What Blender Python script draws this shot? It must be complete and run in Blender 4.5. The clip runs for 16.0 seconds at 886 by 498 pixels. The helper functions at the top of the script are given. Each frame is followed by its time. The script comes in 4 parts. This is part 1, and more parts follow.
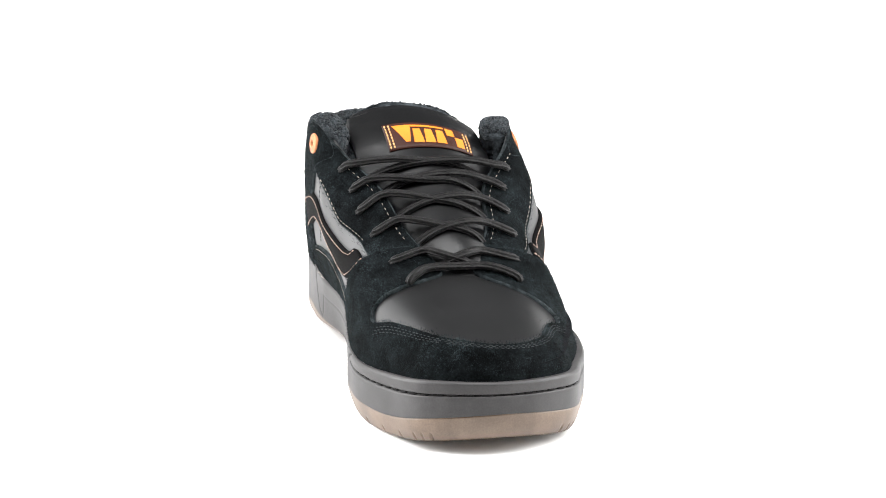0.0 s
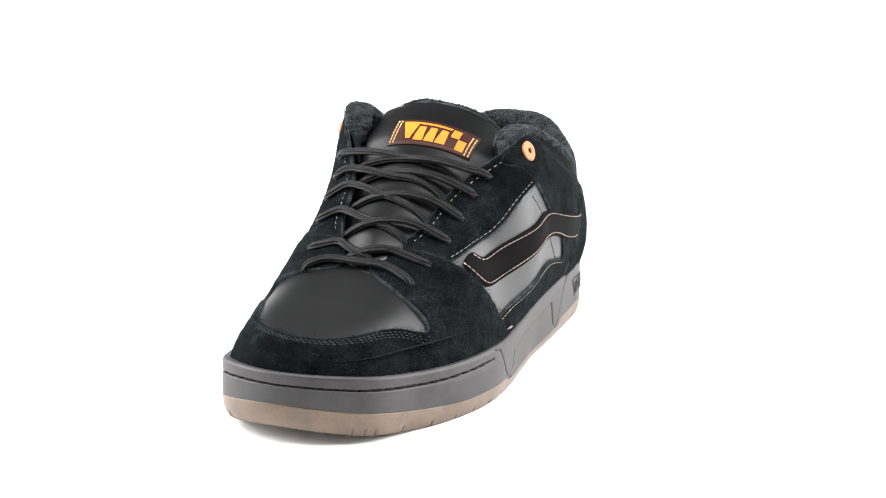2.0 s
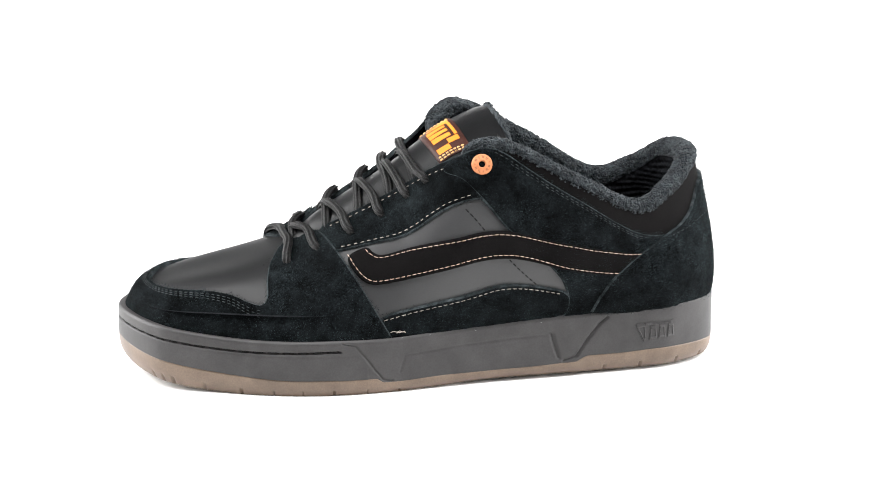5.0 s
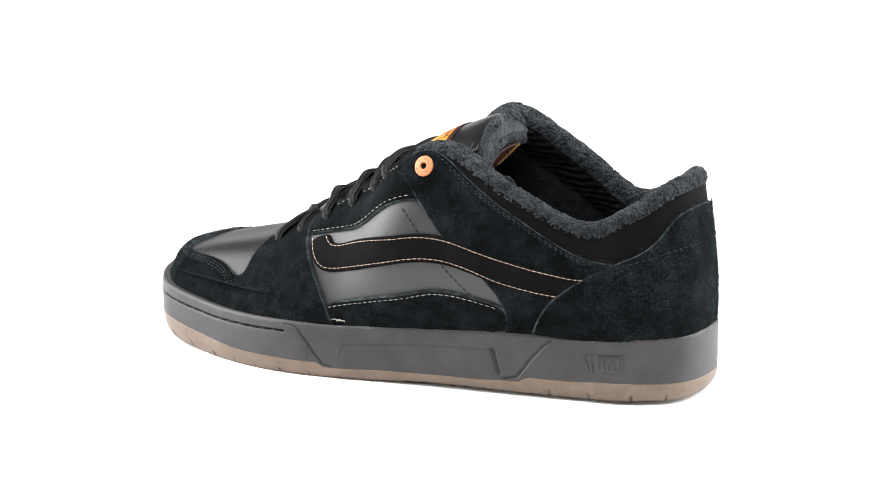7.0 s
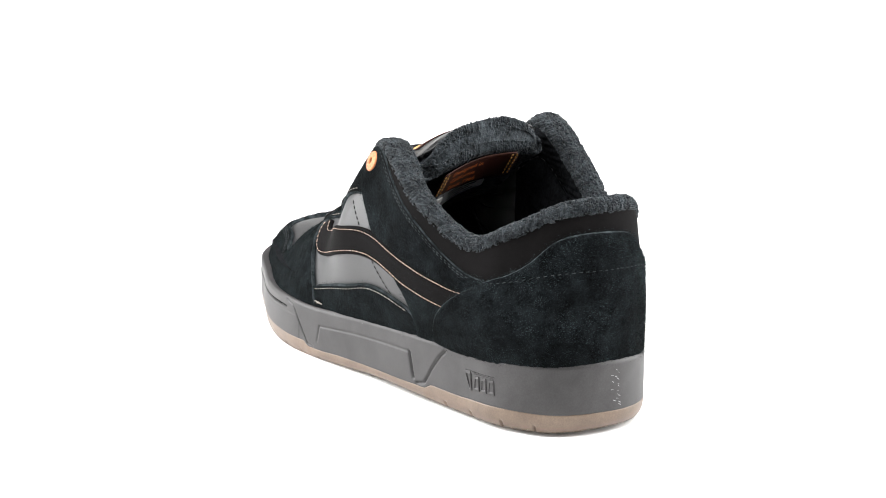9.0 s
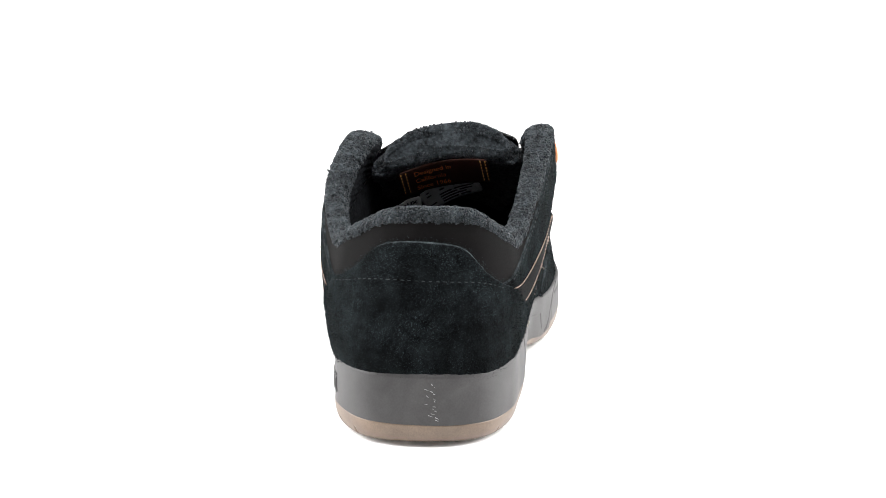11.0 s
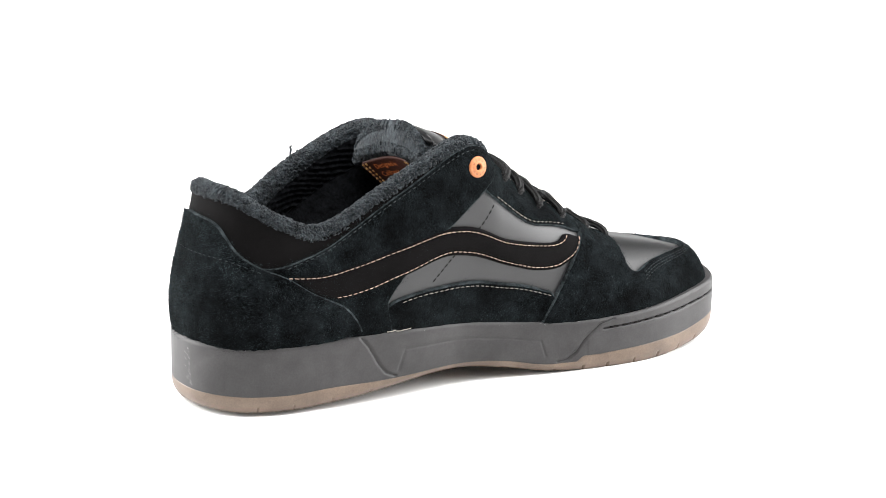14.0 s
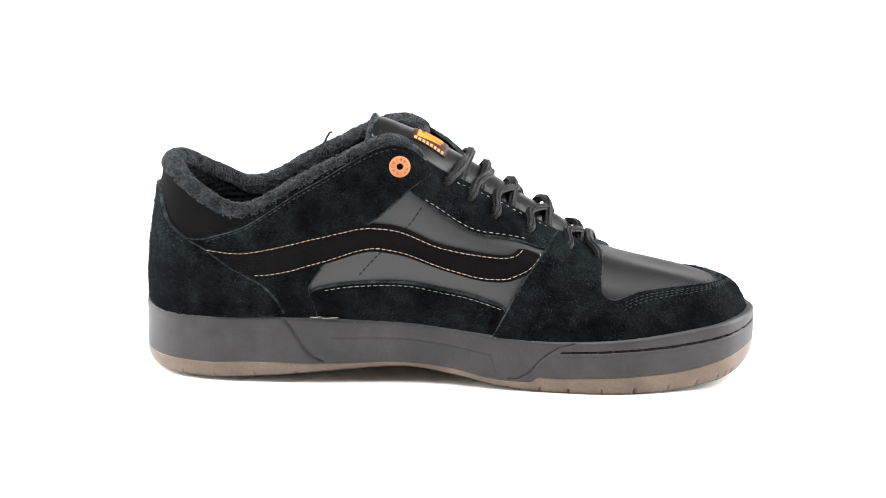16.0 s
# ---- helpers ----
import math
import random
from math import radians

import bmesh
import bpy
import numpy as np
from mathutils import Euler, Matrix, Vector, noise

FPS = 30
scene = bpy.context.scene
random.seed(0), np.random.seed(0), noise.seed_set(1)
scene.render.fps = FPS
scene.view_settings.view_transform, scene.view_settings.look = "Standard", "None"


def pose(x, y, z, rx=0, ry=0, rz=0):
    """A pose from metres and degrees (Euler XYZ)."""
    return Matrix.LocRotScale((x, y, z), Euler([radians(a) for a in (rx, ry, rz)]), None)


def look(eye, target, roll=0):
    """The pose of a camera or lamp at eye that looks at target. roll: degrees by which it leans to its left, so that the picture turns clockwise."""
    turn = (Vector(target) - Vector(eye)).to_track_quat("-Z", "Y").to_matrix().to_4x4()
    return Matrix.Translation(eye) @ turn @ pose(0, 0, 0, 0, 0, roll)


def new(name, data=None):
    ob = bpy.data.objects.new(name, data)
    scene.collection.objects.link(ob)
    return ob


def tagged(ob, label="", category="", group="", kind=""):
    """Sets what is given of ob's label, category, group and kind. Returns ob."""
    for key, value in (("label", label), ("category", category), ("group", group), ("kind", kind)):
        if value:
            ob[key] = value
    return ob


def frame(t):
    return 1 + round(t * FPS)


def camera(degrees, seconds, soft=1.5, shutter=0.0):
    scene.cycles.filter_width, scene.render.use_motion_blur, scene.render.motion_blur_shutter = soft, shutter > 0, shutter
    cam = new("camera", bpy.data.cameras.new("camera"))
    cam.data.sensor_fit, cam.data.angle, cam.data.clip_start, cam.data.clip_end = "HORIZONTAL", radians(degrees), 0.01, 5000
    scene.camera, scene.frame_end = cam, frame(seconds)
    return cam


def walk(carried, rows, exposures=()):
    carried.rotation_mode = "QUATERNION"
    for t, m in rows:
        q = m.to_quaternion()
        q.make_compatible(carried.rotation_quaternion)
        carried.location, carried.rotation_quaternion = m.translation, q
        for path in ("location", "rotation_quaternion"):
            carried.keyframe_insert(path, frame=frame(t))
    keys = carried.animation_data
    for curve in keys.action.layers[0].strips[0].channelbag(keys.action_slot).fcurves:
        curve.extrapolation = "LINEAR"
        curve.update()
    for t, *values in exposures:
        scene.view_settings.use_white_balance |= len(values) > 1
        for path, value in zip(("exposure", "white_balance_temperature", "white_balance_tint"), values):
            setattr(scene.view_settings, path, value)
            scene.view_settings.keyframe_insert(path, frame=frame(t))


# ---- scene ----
# The camera stands still; the shoe turns on its table.
cam = camera(22.333, 16.0, soft=1.0)
EYE = (-0.0005, -1.1092, 0.318)
AIM = (0.00343, 0.01059, 0.05505)
walk(cam, [(0.0, look(EYE, AIM, 0.346)), (16.0, look(EYE, AIM, 0.346))])


def table_angle(t):
    """Turn of the shoe on the table in degrees, slowing a little after the start."""
    s = (t - 8.0) / 8.0
    return -214.78 - 141.648 * s + 2.895 * s * s - 1.495 * s ** 3


def shoe_pose(t):
    return pose(0, 0, 0, 0, 0, table_angle(t)) @ pose(0.00773, -0.00927, SHOE_LIFT, 0, 0, -5.9)


SHOE_LIFT = 0.0020

# ---- light: a softly lit white studio table ----
world = bpy.data.worlds.new("studio_world")
scene.world = world
world.use_nodes = True
world.node_tree.nodes["Background"].inputs["Color"].default_value = (0.96, 0.98, 1.0, 1)
world.node_tree.nodes["Background"].inputs["Strength"].default_value = 0.20


def softbox(name, eye, target, width, height, watts, colour=(1, 1, 1)):
    lamp = bpy.data.lights.new(name, "AREA")
    lamp.shape, lamp.size, lamp.size_y = "RECTANGLE", width, height
    lamp.energy, lamp.color = watts, colour
    ob = new(name, lamp)
    ob.matrix_world = look(eye, target)
    return ob


softbox("softbox_top", (0.0, -0.40, 1.30), (0, 0.02, 0), 1.0, 0.6, 33)
softbox("softbox_left", (-1.25, 0.15, 0.62), (0, 0, 0.05), 1.3, 1.3, 66)
softbox("softbox_right", (1.25, 0.15, 0.62), (0, 0, 0.05), 1.3, 1.3, 61)
scene.view_settings.exposure = 0.0
# ---- the last of the shoe: outline, wall and top line (millimetres; x to the toe, y to the outer side) ----
OUTLINE = [(-154.8, 1), (-148.5, 30.8), (-125, 46.6), (-98, 50.5), (-62, 53.6), (-25, 56), (0, 59), (25, 62), (50, 63.2),
           (77.4, 58.5), (105.2, 47.8), (136.5, 31.4), (151.2, -4.4), (138.2, -36), (112, -47.2), (82, -53.2), (52.5, -51.2), (25.5, -46),
           (0.5, -40.5), (-25, -38.5), (-62, -39.4), (-97.5, -36.8), (-122.3, -33.4), (-144.6, -21.8)]
TOPLINE = [(-144.6, 2, 100), (-139, 22.6, 98), (-122, 40.5, 87), (-101, 50, 80), (-66, 57, 97.5), (-30, 50.5, 115.5),
           (-6, 42.5, 107.5), (15, 25.5, 91), (42, 19, 76), (68, 3, 60.5), (92, 0, 53.5), (112, -1, 47.5),
           (119, -2, 45.0), (112, -3, 47.5), (92, -4, 53.5), (68, -7, 60.5), (42, -20, 76.5), (15, -26, 92.5),
           (-6, -38, 106), (-30, -48.5, 121), (-66, -44.5, 103), (-101, -36, 82), (-122, -30, 87), (-138.8, -17.6, 98)]
# top lean in degrees (0 upright), lower and upper fullness of the wall
LEAN = [8, 8, 8, 8, 8, 14, 44, 58, 66, 84, 90, 90, 90, 90, 90, 84, 66, 58, 42, 10, 8, 8, 8, 8]
BULGE = [.09, .25, .44, .48, .47, .48, .30, -.14, -.25, -.29, -.30, -.31, -.30, -.33, -.26, -.12, .0, .10, .22, .32, .30, .18, .10, .06]
STEP_IN = [3.6, 3.5, 3, 3, 3, 3, 3, 3.2, 4.0, 5.2, 5.8, 5.7, 5.2, 5.4, 5.0, 4.2, 3.4, 3, 3, 3, 3, 3, 3, 3]
FULL_LOW = [.34, .34, .34, .34, .34, .36, .42, .46, .46, .40, .40, .42, .46, .45, .46, .52, .56, .52, .44, .36, .34, .34, .34, .34]
FULL_TOP = [.3, .3, .3, .3, .3, .32, .34, .38, .42, .42, .46, .52, .58, .56, .53, .50, .46, .42, .36, .32, .3, .3, .3, .3]
SOLE_TOP = [32.3, 31.9, 31.9, 30.3, 29.7, 27.8, 26.2, 24.8, 25.0, 24.8, 25.8, 29.6, 32.0, 31.4, 28, 25.1, 23.6, 24.4, 26.9, 29.9, 31.5, 31.7, 31.2, 31.5]
GUM_TOP = [8.3, 8.4, 8.6, 7.7, 4.8, 4.0, 3.9, 3, 5.2, 5.6, 8.0, 13.0, 17.4, 14.0, 8.6, 6.8, 5.2, 2.5, 6.6, 8.6, 8.0, 8.2, 7.2, 7.6]
GUM_LOW = [.2, -.5, -.8, -1.1, -.9, -.9, -2, -2.8, -2.9, -3.0, -2.4, 1.2, 5.6, 2.6, -1.4, -2.8, -2.8, -1.4, 2.6, 5.0, 3.2, .4, -.8, -.6]
STATIONS = len(OUTLINE)


def ring(values, u):
    """Smooth closed curve through the stations' values; u counts stations."""
    a = np.asarray(values, float)
    u = np.asarray(u, float)
    i = np.floor(u).astype(int)
    f = u - i
    if a.ndim > 1:
        f = f[..., None]
    p0, p1, p2, p3 = (a[(i + k) % len(a)] for k in (-1, 0, 1, 2))
    return p1 + 0.5 * f * (p2 - p0 + f * (2 * p0 - 5 * p1 + 4 * p2 - p3 + f * (3 * (p1 - p2) + p3 - p0)))


def outline_normal(u):
    d = ring(OUTLINE, np.asarray(u) + 0.02) - ring(OUTLINE, np.asarray(u) - 0.02)
    n = np.stack([-d[..., 1], d[..., 0]], -1)
    return n / np.linalg.norm(n, axis=-1, keepdims=True)


def upper(u, v):
    """Point of the upper at station u and height v (0 at the sole, 1 at the top line)."""
    u, v = np.broadcast_arrays(np.asarray(u, float), np.asarray(v, float))
    n = outline_normal(u)
    n3 = np.concatenate([n, np.zeros_like(n[..., :1])], -1)
    up = np.array([0.0, 0.0, 1.0])
    low = np.concatenate([ring(OUTLINE, u) - ring(STEP_IN, u)[..., None] * n, (ring(SOLE_TOP, u) - 3.0)[..., None]], -1)
    top = ring(TOPLINE, u)
    flat = low - top
    flat[..., 2] = 0
    length = np.linalg.norm(flat, axis=-1, keepdims=True)
    lean = np.radians(ring(LEAN, u))[..., None]
    k = np.clip((length - 6) / 22, 0, 1)
    side = n3 * (1 - k) + k * flat / np.maximum(length, 1e-6)
    side = side / np.maximum(np.linalg.norm(side, axis=-1, keepdims=True), 1e-6)
    chord = np.linalg.norm(top - low, axis=-1, keepdims=True)
    b1 = low + chord * ring(FULL_LOW, u)[..., None] * (up + ring(BULGE, u)[..., None] * n3)
    b2 = top + chord * ring(FULL_TOP, u)[..., None] * (np.sin(lean) * side - np.cos(lean) * up)
    w = v[..., None]
    return (1 - w) ** 3 * low + 3 * w * (1 - w) ** 2 * b1 + 3 * w * w * (1 - w) * b2 + w ** 3 * top


def upper_normal(u, v):
    e = 0.01
    du = upper(np.asarray(u) + e, v) - upper(np.asarray(u) - e, v)
    dv = upper(u, np.minimum(np.asarray(v) + e, 1)) - upper(u, np.maximum(np.asarray(v) - e, 0))
    n = np.cross(dv, du)
    return n / np.maximum(np.linalg.norm(n, axis=-1, keepdims=True), 1e-9)


# ---- materials ----
def material(name, colour, rough, metal=0.0):
    m = bpy.data.materials.new(name)
    m.use_nodes = True
    s = m.node_tree.nodes["Principled BSDF"]
    s.inputs["Base Color"].default_value = (*colour, 1)
    s.inputs["Roughness"].default_value = rough
    s.inputs["Metallic"].default_value = metal
    return m


def node(m, kind, **values):
    n = m.node_tree.nodes.new(kind)
    for key, value in values.items():
        n.inputs[key].default_value = value
    return n


def grained(name, dark, light, rough, grain, patch, bump, rough_spread=0.08, sheen=0.0, sheen_tint=(1, 1, 1), bump_size=0.0003, stretch=(1, 1, 1), blotch=0.0, blotch_size=0.03):
    """A surface with fine grain and broad patches, both in object space; grain and patch in metres."""
    m = material(name, dark, rough)
    links, s = m.node_tree.links.new, m.node_tree.nodes["Principled BSDF"]
    where = m.node_tree.nodes.new("ShaderNodeTexCoord")
    scale = m.node_tree.nodes.new("ShaderNodeMapping")
    scale.inputs["Scale"].default_value = stretch
    links(where.outputs["Object"], scale.inputs["Vector"])
    fine = node(m, "ShaderNodeTexNoise", Scale=1 / grain, Detail=4.0, Roughness=0.65)
    broad = node(m, "ShaderNodeTexNoise", Scale=1 / patch, Detail=3.0, Roughness=0.55)
    for n in (fine, broad):
        links(scale.outputs["Vector"], n.inputs["Vector"])
    mix = m.node_tree.nodes.new("ShaderNodeMath")
    mix.operation = "MULTIPLY_ADD"
    mix.inputs[1].default_value = 0.5
    half = m.node_tree.nodes.new("ShaderNodeMath")
    half.operation = "MULTIPLY"
    half.inputs[1].default_value = 0.5
    links(broad.outputs["Fac"], half.inputs[0])
    links(fine.outputs["Fac"], mix.inputs[0])
    links(half.outputs[0], mix.inputs[2])
    ramp = m.node_tree.nodes.new("ShaderNodeValToRGB")
    ramp.color_ramp.elements[0].position, ramp.color_ramp.elements[1].position = 0.37, 0.66
    ramp.color_ramp.elements[0].color, ramp.color_ramp.elements[1].color = (*dark, 1), (*light, 1)
    links(mix.outputs[0], ramp.inputs["Fac"])
    colour = ramp.outputs["Color"]
    if blotch:
        cloud = node(m, "ShaderNodeTexNoise", Scale=1 / blotch_size, Detail=5.0, Roughness=0.6, Distortion=0.6)
        links(scale.outputs["Vector"], cloud.inputs["Vector"])
        worn = m.node_tree.nodes.new("ShaderNodeMapRange")
        worn.inputs["From Min"].default_value, worn.inputs["From Max"].default_value = 0.32, 0.68
        worn.inputs["To Min"].default_value, worn.inputs["To Max"].default_value = 1 - blotch, 1 + blotch
        links(cloud.outputs["Fac"], worn.inputs["Value"])
        times = m.node_tree.nodes.new("ShaderNodeVectorMath")
        times.operation = "SCALE"
        links(colour, times.inputs[0])
        links(worn.outputs["Result"], times.inputs["Scale"])
        colour = times.outputs["Vector"]
    links(colour, s.inputs["Base Color"])
    span = m.node_tree.nodes.new("ShaderNodeMapRange")
    span.inputs["To Min"].default_value, span.inputs["To Max"].default_value = rough - rough_spread, min(1, rough + rough_spread)
    links(mix.outputs[0], span.inputs["Value"])
    links(span.outputs["Result"], s.inputs["Roughness"])
    relief = node(m, "ShaderNodeBump", Strength=bump, Distance=bump_size)
    links(fine.outputs["Fac"], relief.inputs["Height"])
    links(relief.outputs["Normal"], s.inputs["Normal"])
    if sheen:
        s.inputs["Sheen Weight"].default_value, s.inputs["Sheen Roughness"].default_value = sheen, 0.45
        s.inputs["Sheen Tint"].default_value = (*sheen_tint, 1)
    return m


PAPER = grained("white_paper", (0.86, 0.855, 0.845), (0.90, 0.895, 0.885), 0.7, 0.0015, 0.3, 0.05)
SUEDE = grained("black_suede", (0.0003, 0.0005, 0.0006), (0.0066, 0.0086, 0.0094), 0.95, 0.0010, 0.008, 1.0, sheen=0.012, sheen_tint=(0.7, 0.95, 1.0), bump_size=0.0006, blotch=0.7, blotch_size=0.022)
SUEDE.node_tree.nodes["Principled BSDF"].inputs["Specular IOR Level"].default_value = 0.03
RAW_EDGE = grained("raw_suede_edge", (0.004, 0.005, 0.0055), (0.042, 0.050, 0.053), 1.0, 0.0008, 0.004, 1.0, blotch=0.7, blotch_size=0.015)
NUBUCK = grained("black_nubuck", (0.0014, 0.0013, 0.0013), (0.0040, 0.0037, 0.0037), 0.85, 0.0006, 0.02, 0.3)
NUBUCK.node_tree.nodes["Principled BSDF"].inputs["Specular IOR Level"].default_value = 0.05
LEATHER = grained("black_leather", (0.0045, 0.0045, 0.0048), (0.007, 0.007, 0.0074), 0.43, 0.0006, 0.03, 0.12)
GREY_LEATHER = grained("charcoal_leather", (0.0125, 0.0125, 0.0133), (0.0195, 0.0195, 0.0206), 0.50, 0.0006, 0.03, 0.10)
RUBBER = grained("charcoal_rubber", (0.019, 0.0178, 0.0182), (0.032, 0.0302, 0.0307), 0.52, 0.0008, 0.012, 0.12, rough_spread=0.14, blotch=0.22, blotch_size=0.02)
GUM = grained("gum_rubber", (0.088, 0.060, 0.043), (0.130, 0.093, 0.067), 0.45, 0.0008, 0.012, 0.12, rough_spread=0.12, blotch=0.18, blotch_size=0.02)
TERRY = grained("charcoal_terry", (0.004, 0.005, 0.006), (0.046, 0.054, 0.060), 1.0, 0.0014, 0.005, 1.0, sheen=0.12, bump_size=0.0009)
TERRY.node_tree.nodes["Principled BSDF"].inputs["Specular IOR Level"].default_value = 0.05
LACE = grained("charcoal_lace", (0.0014, 0.0014, 0.0014), (0.0105, 0.0100, 0.0100), 0.42, 0.0007, 0.004, 0.9, bump_size=0.0005)
TAN_THREAD = grained("tan_thread", (0.48, 0.31, 0.235), (0.70, 0.52, 0.43), 0.6, 0.0004, 0.004, 0.2)
DARK_THREAD = grained("dark_thread", (0.006, 0.006, 0.006), (0.02, 0.02, 0.02), 0.8, 0.0004, 0.004, 0.2)
SCUFF = grained("pale_scuff", (0.20, 0.20, 0.20), (0.36, 0.36, 0.36), 0.8, 0.0004, 0.004, 0.2)
GREY_THREAD = grained("grey_thread", (0.012, 0.014, 0.015), (0.042, 0.046, 0.048), 0.8, 0.0004, 0.004, 0.2)
PALE_THREAD = grained("pale_thread", (0.20, 0.175, 0.15), (0.40, 0.36, 0.325), 0.7, 0.0004, 0.004, 0.2)
DUST = grained("grey_fibre_dust", (0.08, 0.085, 0.085), (0.22, 0.225, 0.22), 0.9, 0.0004, 0.004, 0.2)
COPPER = grained("copper_lacquer", (0.38, 0.135, 0.052), (0.48, 0.19, 0.085), 0.5, 0.0008, 0.004, 0.08)
COPPER.node_tree.nodes["Principled BSDF"].inputs["Metallic"].default_value = 0.15
DARK_BROWN = grained("brown_engraving", (0.10, 0.035, 0.015), (0.14, 0.05, 0.02), 0.6, 0.0008, 0.004, 0.1)
LABEL_BROWN = grained("brown_woven_label", (0.022, 0.0075, 0.0050), (0.040, 0.013, 0.009), 0.45, 0.0005, 0.01, 0.35)
ORANGE = grained("orange_print", (0.54, 0.145, 0.012), (0.64, 0.19, 0.02), 0.5, 0.0005, 0.01, 0.1)
RUST = grained("rust_print", (0.50, 0.13, 0.035), (0.66, 0.20, 0.055), 0.6, 0.0005, 0.01, 0.1)
GOLD_THREAD = grained("gold_thread", (0.42, 0.22, 0.065), (0.58, 0.35, 0.13), 0.5, 0.0004, 0.004, 0.2)
TAG_WHITE = grained("white_satin_tag", (0.70, 0.69, 0.67), (0.80, 0.79, 0.77), 0.5, 0.0004, 0.006, 0.15)
TAG_GREY = grained("grey_satin_tag", (0.42, 0.42, 0.42), (0.52, 0.52, 0.52), 0.5, 0.0004, 0.006, 0.15)
INK = grained("black_ink", (0.008, 0.008, 0.009), (0.014, 0.014, 0.015), 0.7, 0.0004, 0.006, 0.05)
NAP = grained("suede_fibre", (0.002, 0.0027, 0.003), (0.030, 0.039, 0.042), 1.0, 0.002, 0.01, 0.1, blotch=0.7, blotch_size=0.022)
for mat, level in ((COPPER, 0.25), (LACE, 0.14), (RUBBER, 0.30), (LEATHER, 0.28), (GREY_LEATHER, 0.45), (LABEL_BROWN, 0.15), (TAN_THREAD, 0.2), (PALE_THREAD, 0.2),
                   (DARK_THREAD, 0.1), (GREY_THREAD, 0.1), (RAW_EDGE, 0.05), (NAP, 0.05), (ORANGE, 0.2), (GUM, 0.35)):
    mat.node_tree.nodes["Principled BSDF"].inputs["Specular IOR Level"].default_value = level
# ---- building helpers ----
MM = 0.001


def part(name, bm, mat, parent, label="", smooth=True):
    me = bpy.data.meshes.new(name)
    bm.normal_update()
    bm.to_mesh(me)
    bm.free()
    return finish(name, me, mat, parent, label, smooth)


def finish(name, me, mat, parent, label="", smooth=True):
    me.materials.append(mat)
    me.polygons.foreach_set("use_smooth", np.full(len(me.polygons), smooth))
    ob = new(name, me)
    ob.parent = parent
    return tagged(ob, label)


def grid_mesh(points, close_u=False, close_v=False):
    """Vertices and faces of a grid of points (rows, columns, 3) in millimetres."""
    r, c = points.shape[:2]
    faces = []
    for i in range(r if close_u else r - 1):
        for j in range(c if close_v else c - 1):
            a, b = i * c + j, i * c + (j + 1) % c
            d, e = (i + 1) % r * c + j, (i + 1) % r * c + (j + 1) % c
            faces.append((a, b, e, d))
    return (points.reshape(-1, 3) * MM).tolist(), faces


def mesh_part(name, verts, faces, mat, parent, label="", smooth=True):
    me = bpy.data.meshes.new(name)
    me.from_pydata(verts, [], faces)
    me.validate()
    bm = bmesh.new()
    bm.from_mesh(me)
    bmesh.ops.recalc_face_normals(bm, faces=bm.faces)
    bm.to_mesh(me)
    bm.free()
    return finish(name, me, mat, parent, label, smooth)


# ---- the table ----
def build_table():
    xs = np.linspace(-3.0, 3.0, 13)
    prof = [(-3.0, 0.0), (-1.0, 0.0), (0.9, 0.0)]
    prof += [(0.9 + 0.9 * math.sin(a), 0.9 - 0.9 * math.cos(a)) for a in np.linspace(0.08, 1.05, 16)]
    pts = np.array([[(x * 1000, y * 1000, z * 1000 - 0.8) for x in xs] for y, z in prof])
    v, f = grid_mesh(pts)
    ob = mesh_part("ground", v, f, PAPER, None, "seamless white paper sweep under the shoe")
    tagged(ob, category="studio sweep", kind="structure")


build_table()

sneaker = new("sneaker")
tagged(sneaker, "black suede winter skate shoe with terry lining and gum sole", "shoe")


# ---- sole ----
def gum_top(u):
    """Top edge of the gum, with short steps where the side grooves meet it."""
    u = np.asarray(u, float) % 24
    i, f = np.floor(u), u % 1
    w = u
    for at, mid in ((3, 0.70), (7, 0.25), (16, 0.45)):
        k = np.clip((f - mid) / 0.24 + 0.5, 0, 1)
        w = np.where(i == at, at + k * k * (3 - 2 * k), w)
    return ring(GUM_TOP, w)


NOTCHES = (1.35, 1.95, 2.75, 3.35, 6.85, 7.5, 8.15, 8.7, 9.2, 9.75, 10.3, 10.75, 10.92, 11.1, 12.95, 13.12, 13.3, 13.7, 14.2, 14.75, 15.3, 15.85, 16.35, 16.95, 20.4, 21.0, 21.8, 22.5)


def sole_wall(u, h):
    """Point of the sole's side: h 0 at the gum's foot, 1 at the gum's top, 2 at the lip."""
    n = outline_normal(u)
    zl, zg, zt = ring(GUM_LOW, u), gum_top(u), ring(SOLE_TOP, u)
    z = np.where(h < 1, zl + (zg - zl) * h, zg + (zt - zg) * (h - 1))
    inset = np.where(h < 1, (2.6 + 1.0 * np.clip((np.abs(u % 24 - 12) - 2.5) / -1.5, 0, 1)) * np.clip(1 - h, 0, 1) ** 2.8, 0.0) + 1.2 * np.clip((h - 1.9) * 10, 0, 1) ** 2
    waist = np.clip(1 - np.abs(u % 24 - 19.1) / 1.7, 0, 1)
    inset = inset + 5.0 * waist * waist * (3 - 2 * waist) * np.clip(1.7 - h, 0, 1.7) / 1.7
    xy = ring(OUTLINE, u) - n * inset[..., None]
    return np.concatenate([xy, z[..., None]], -1)


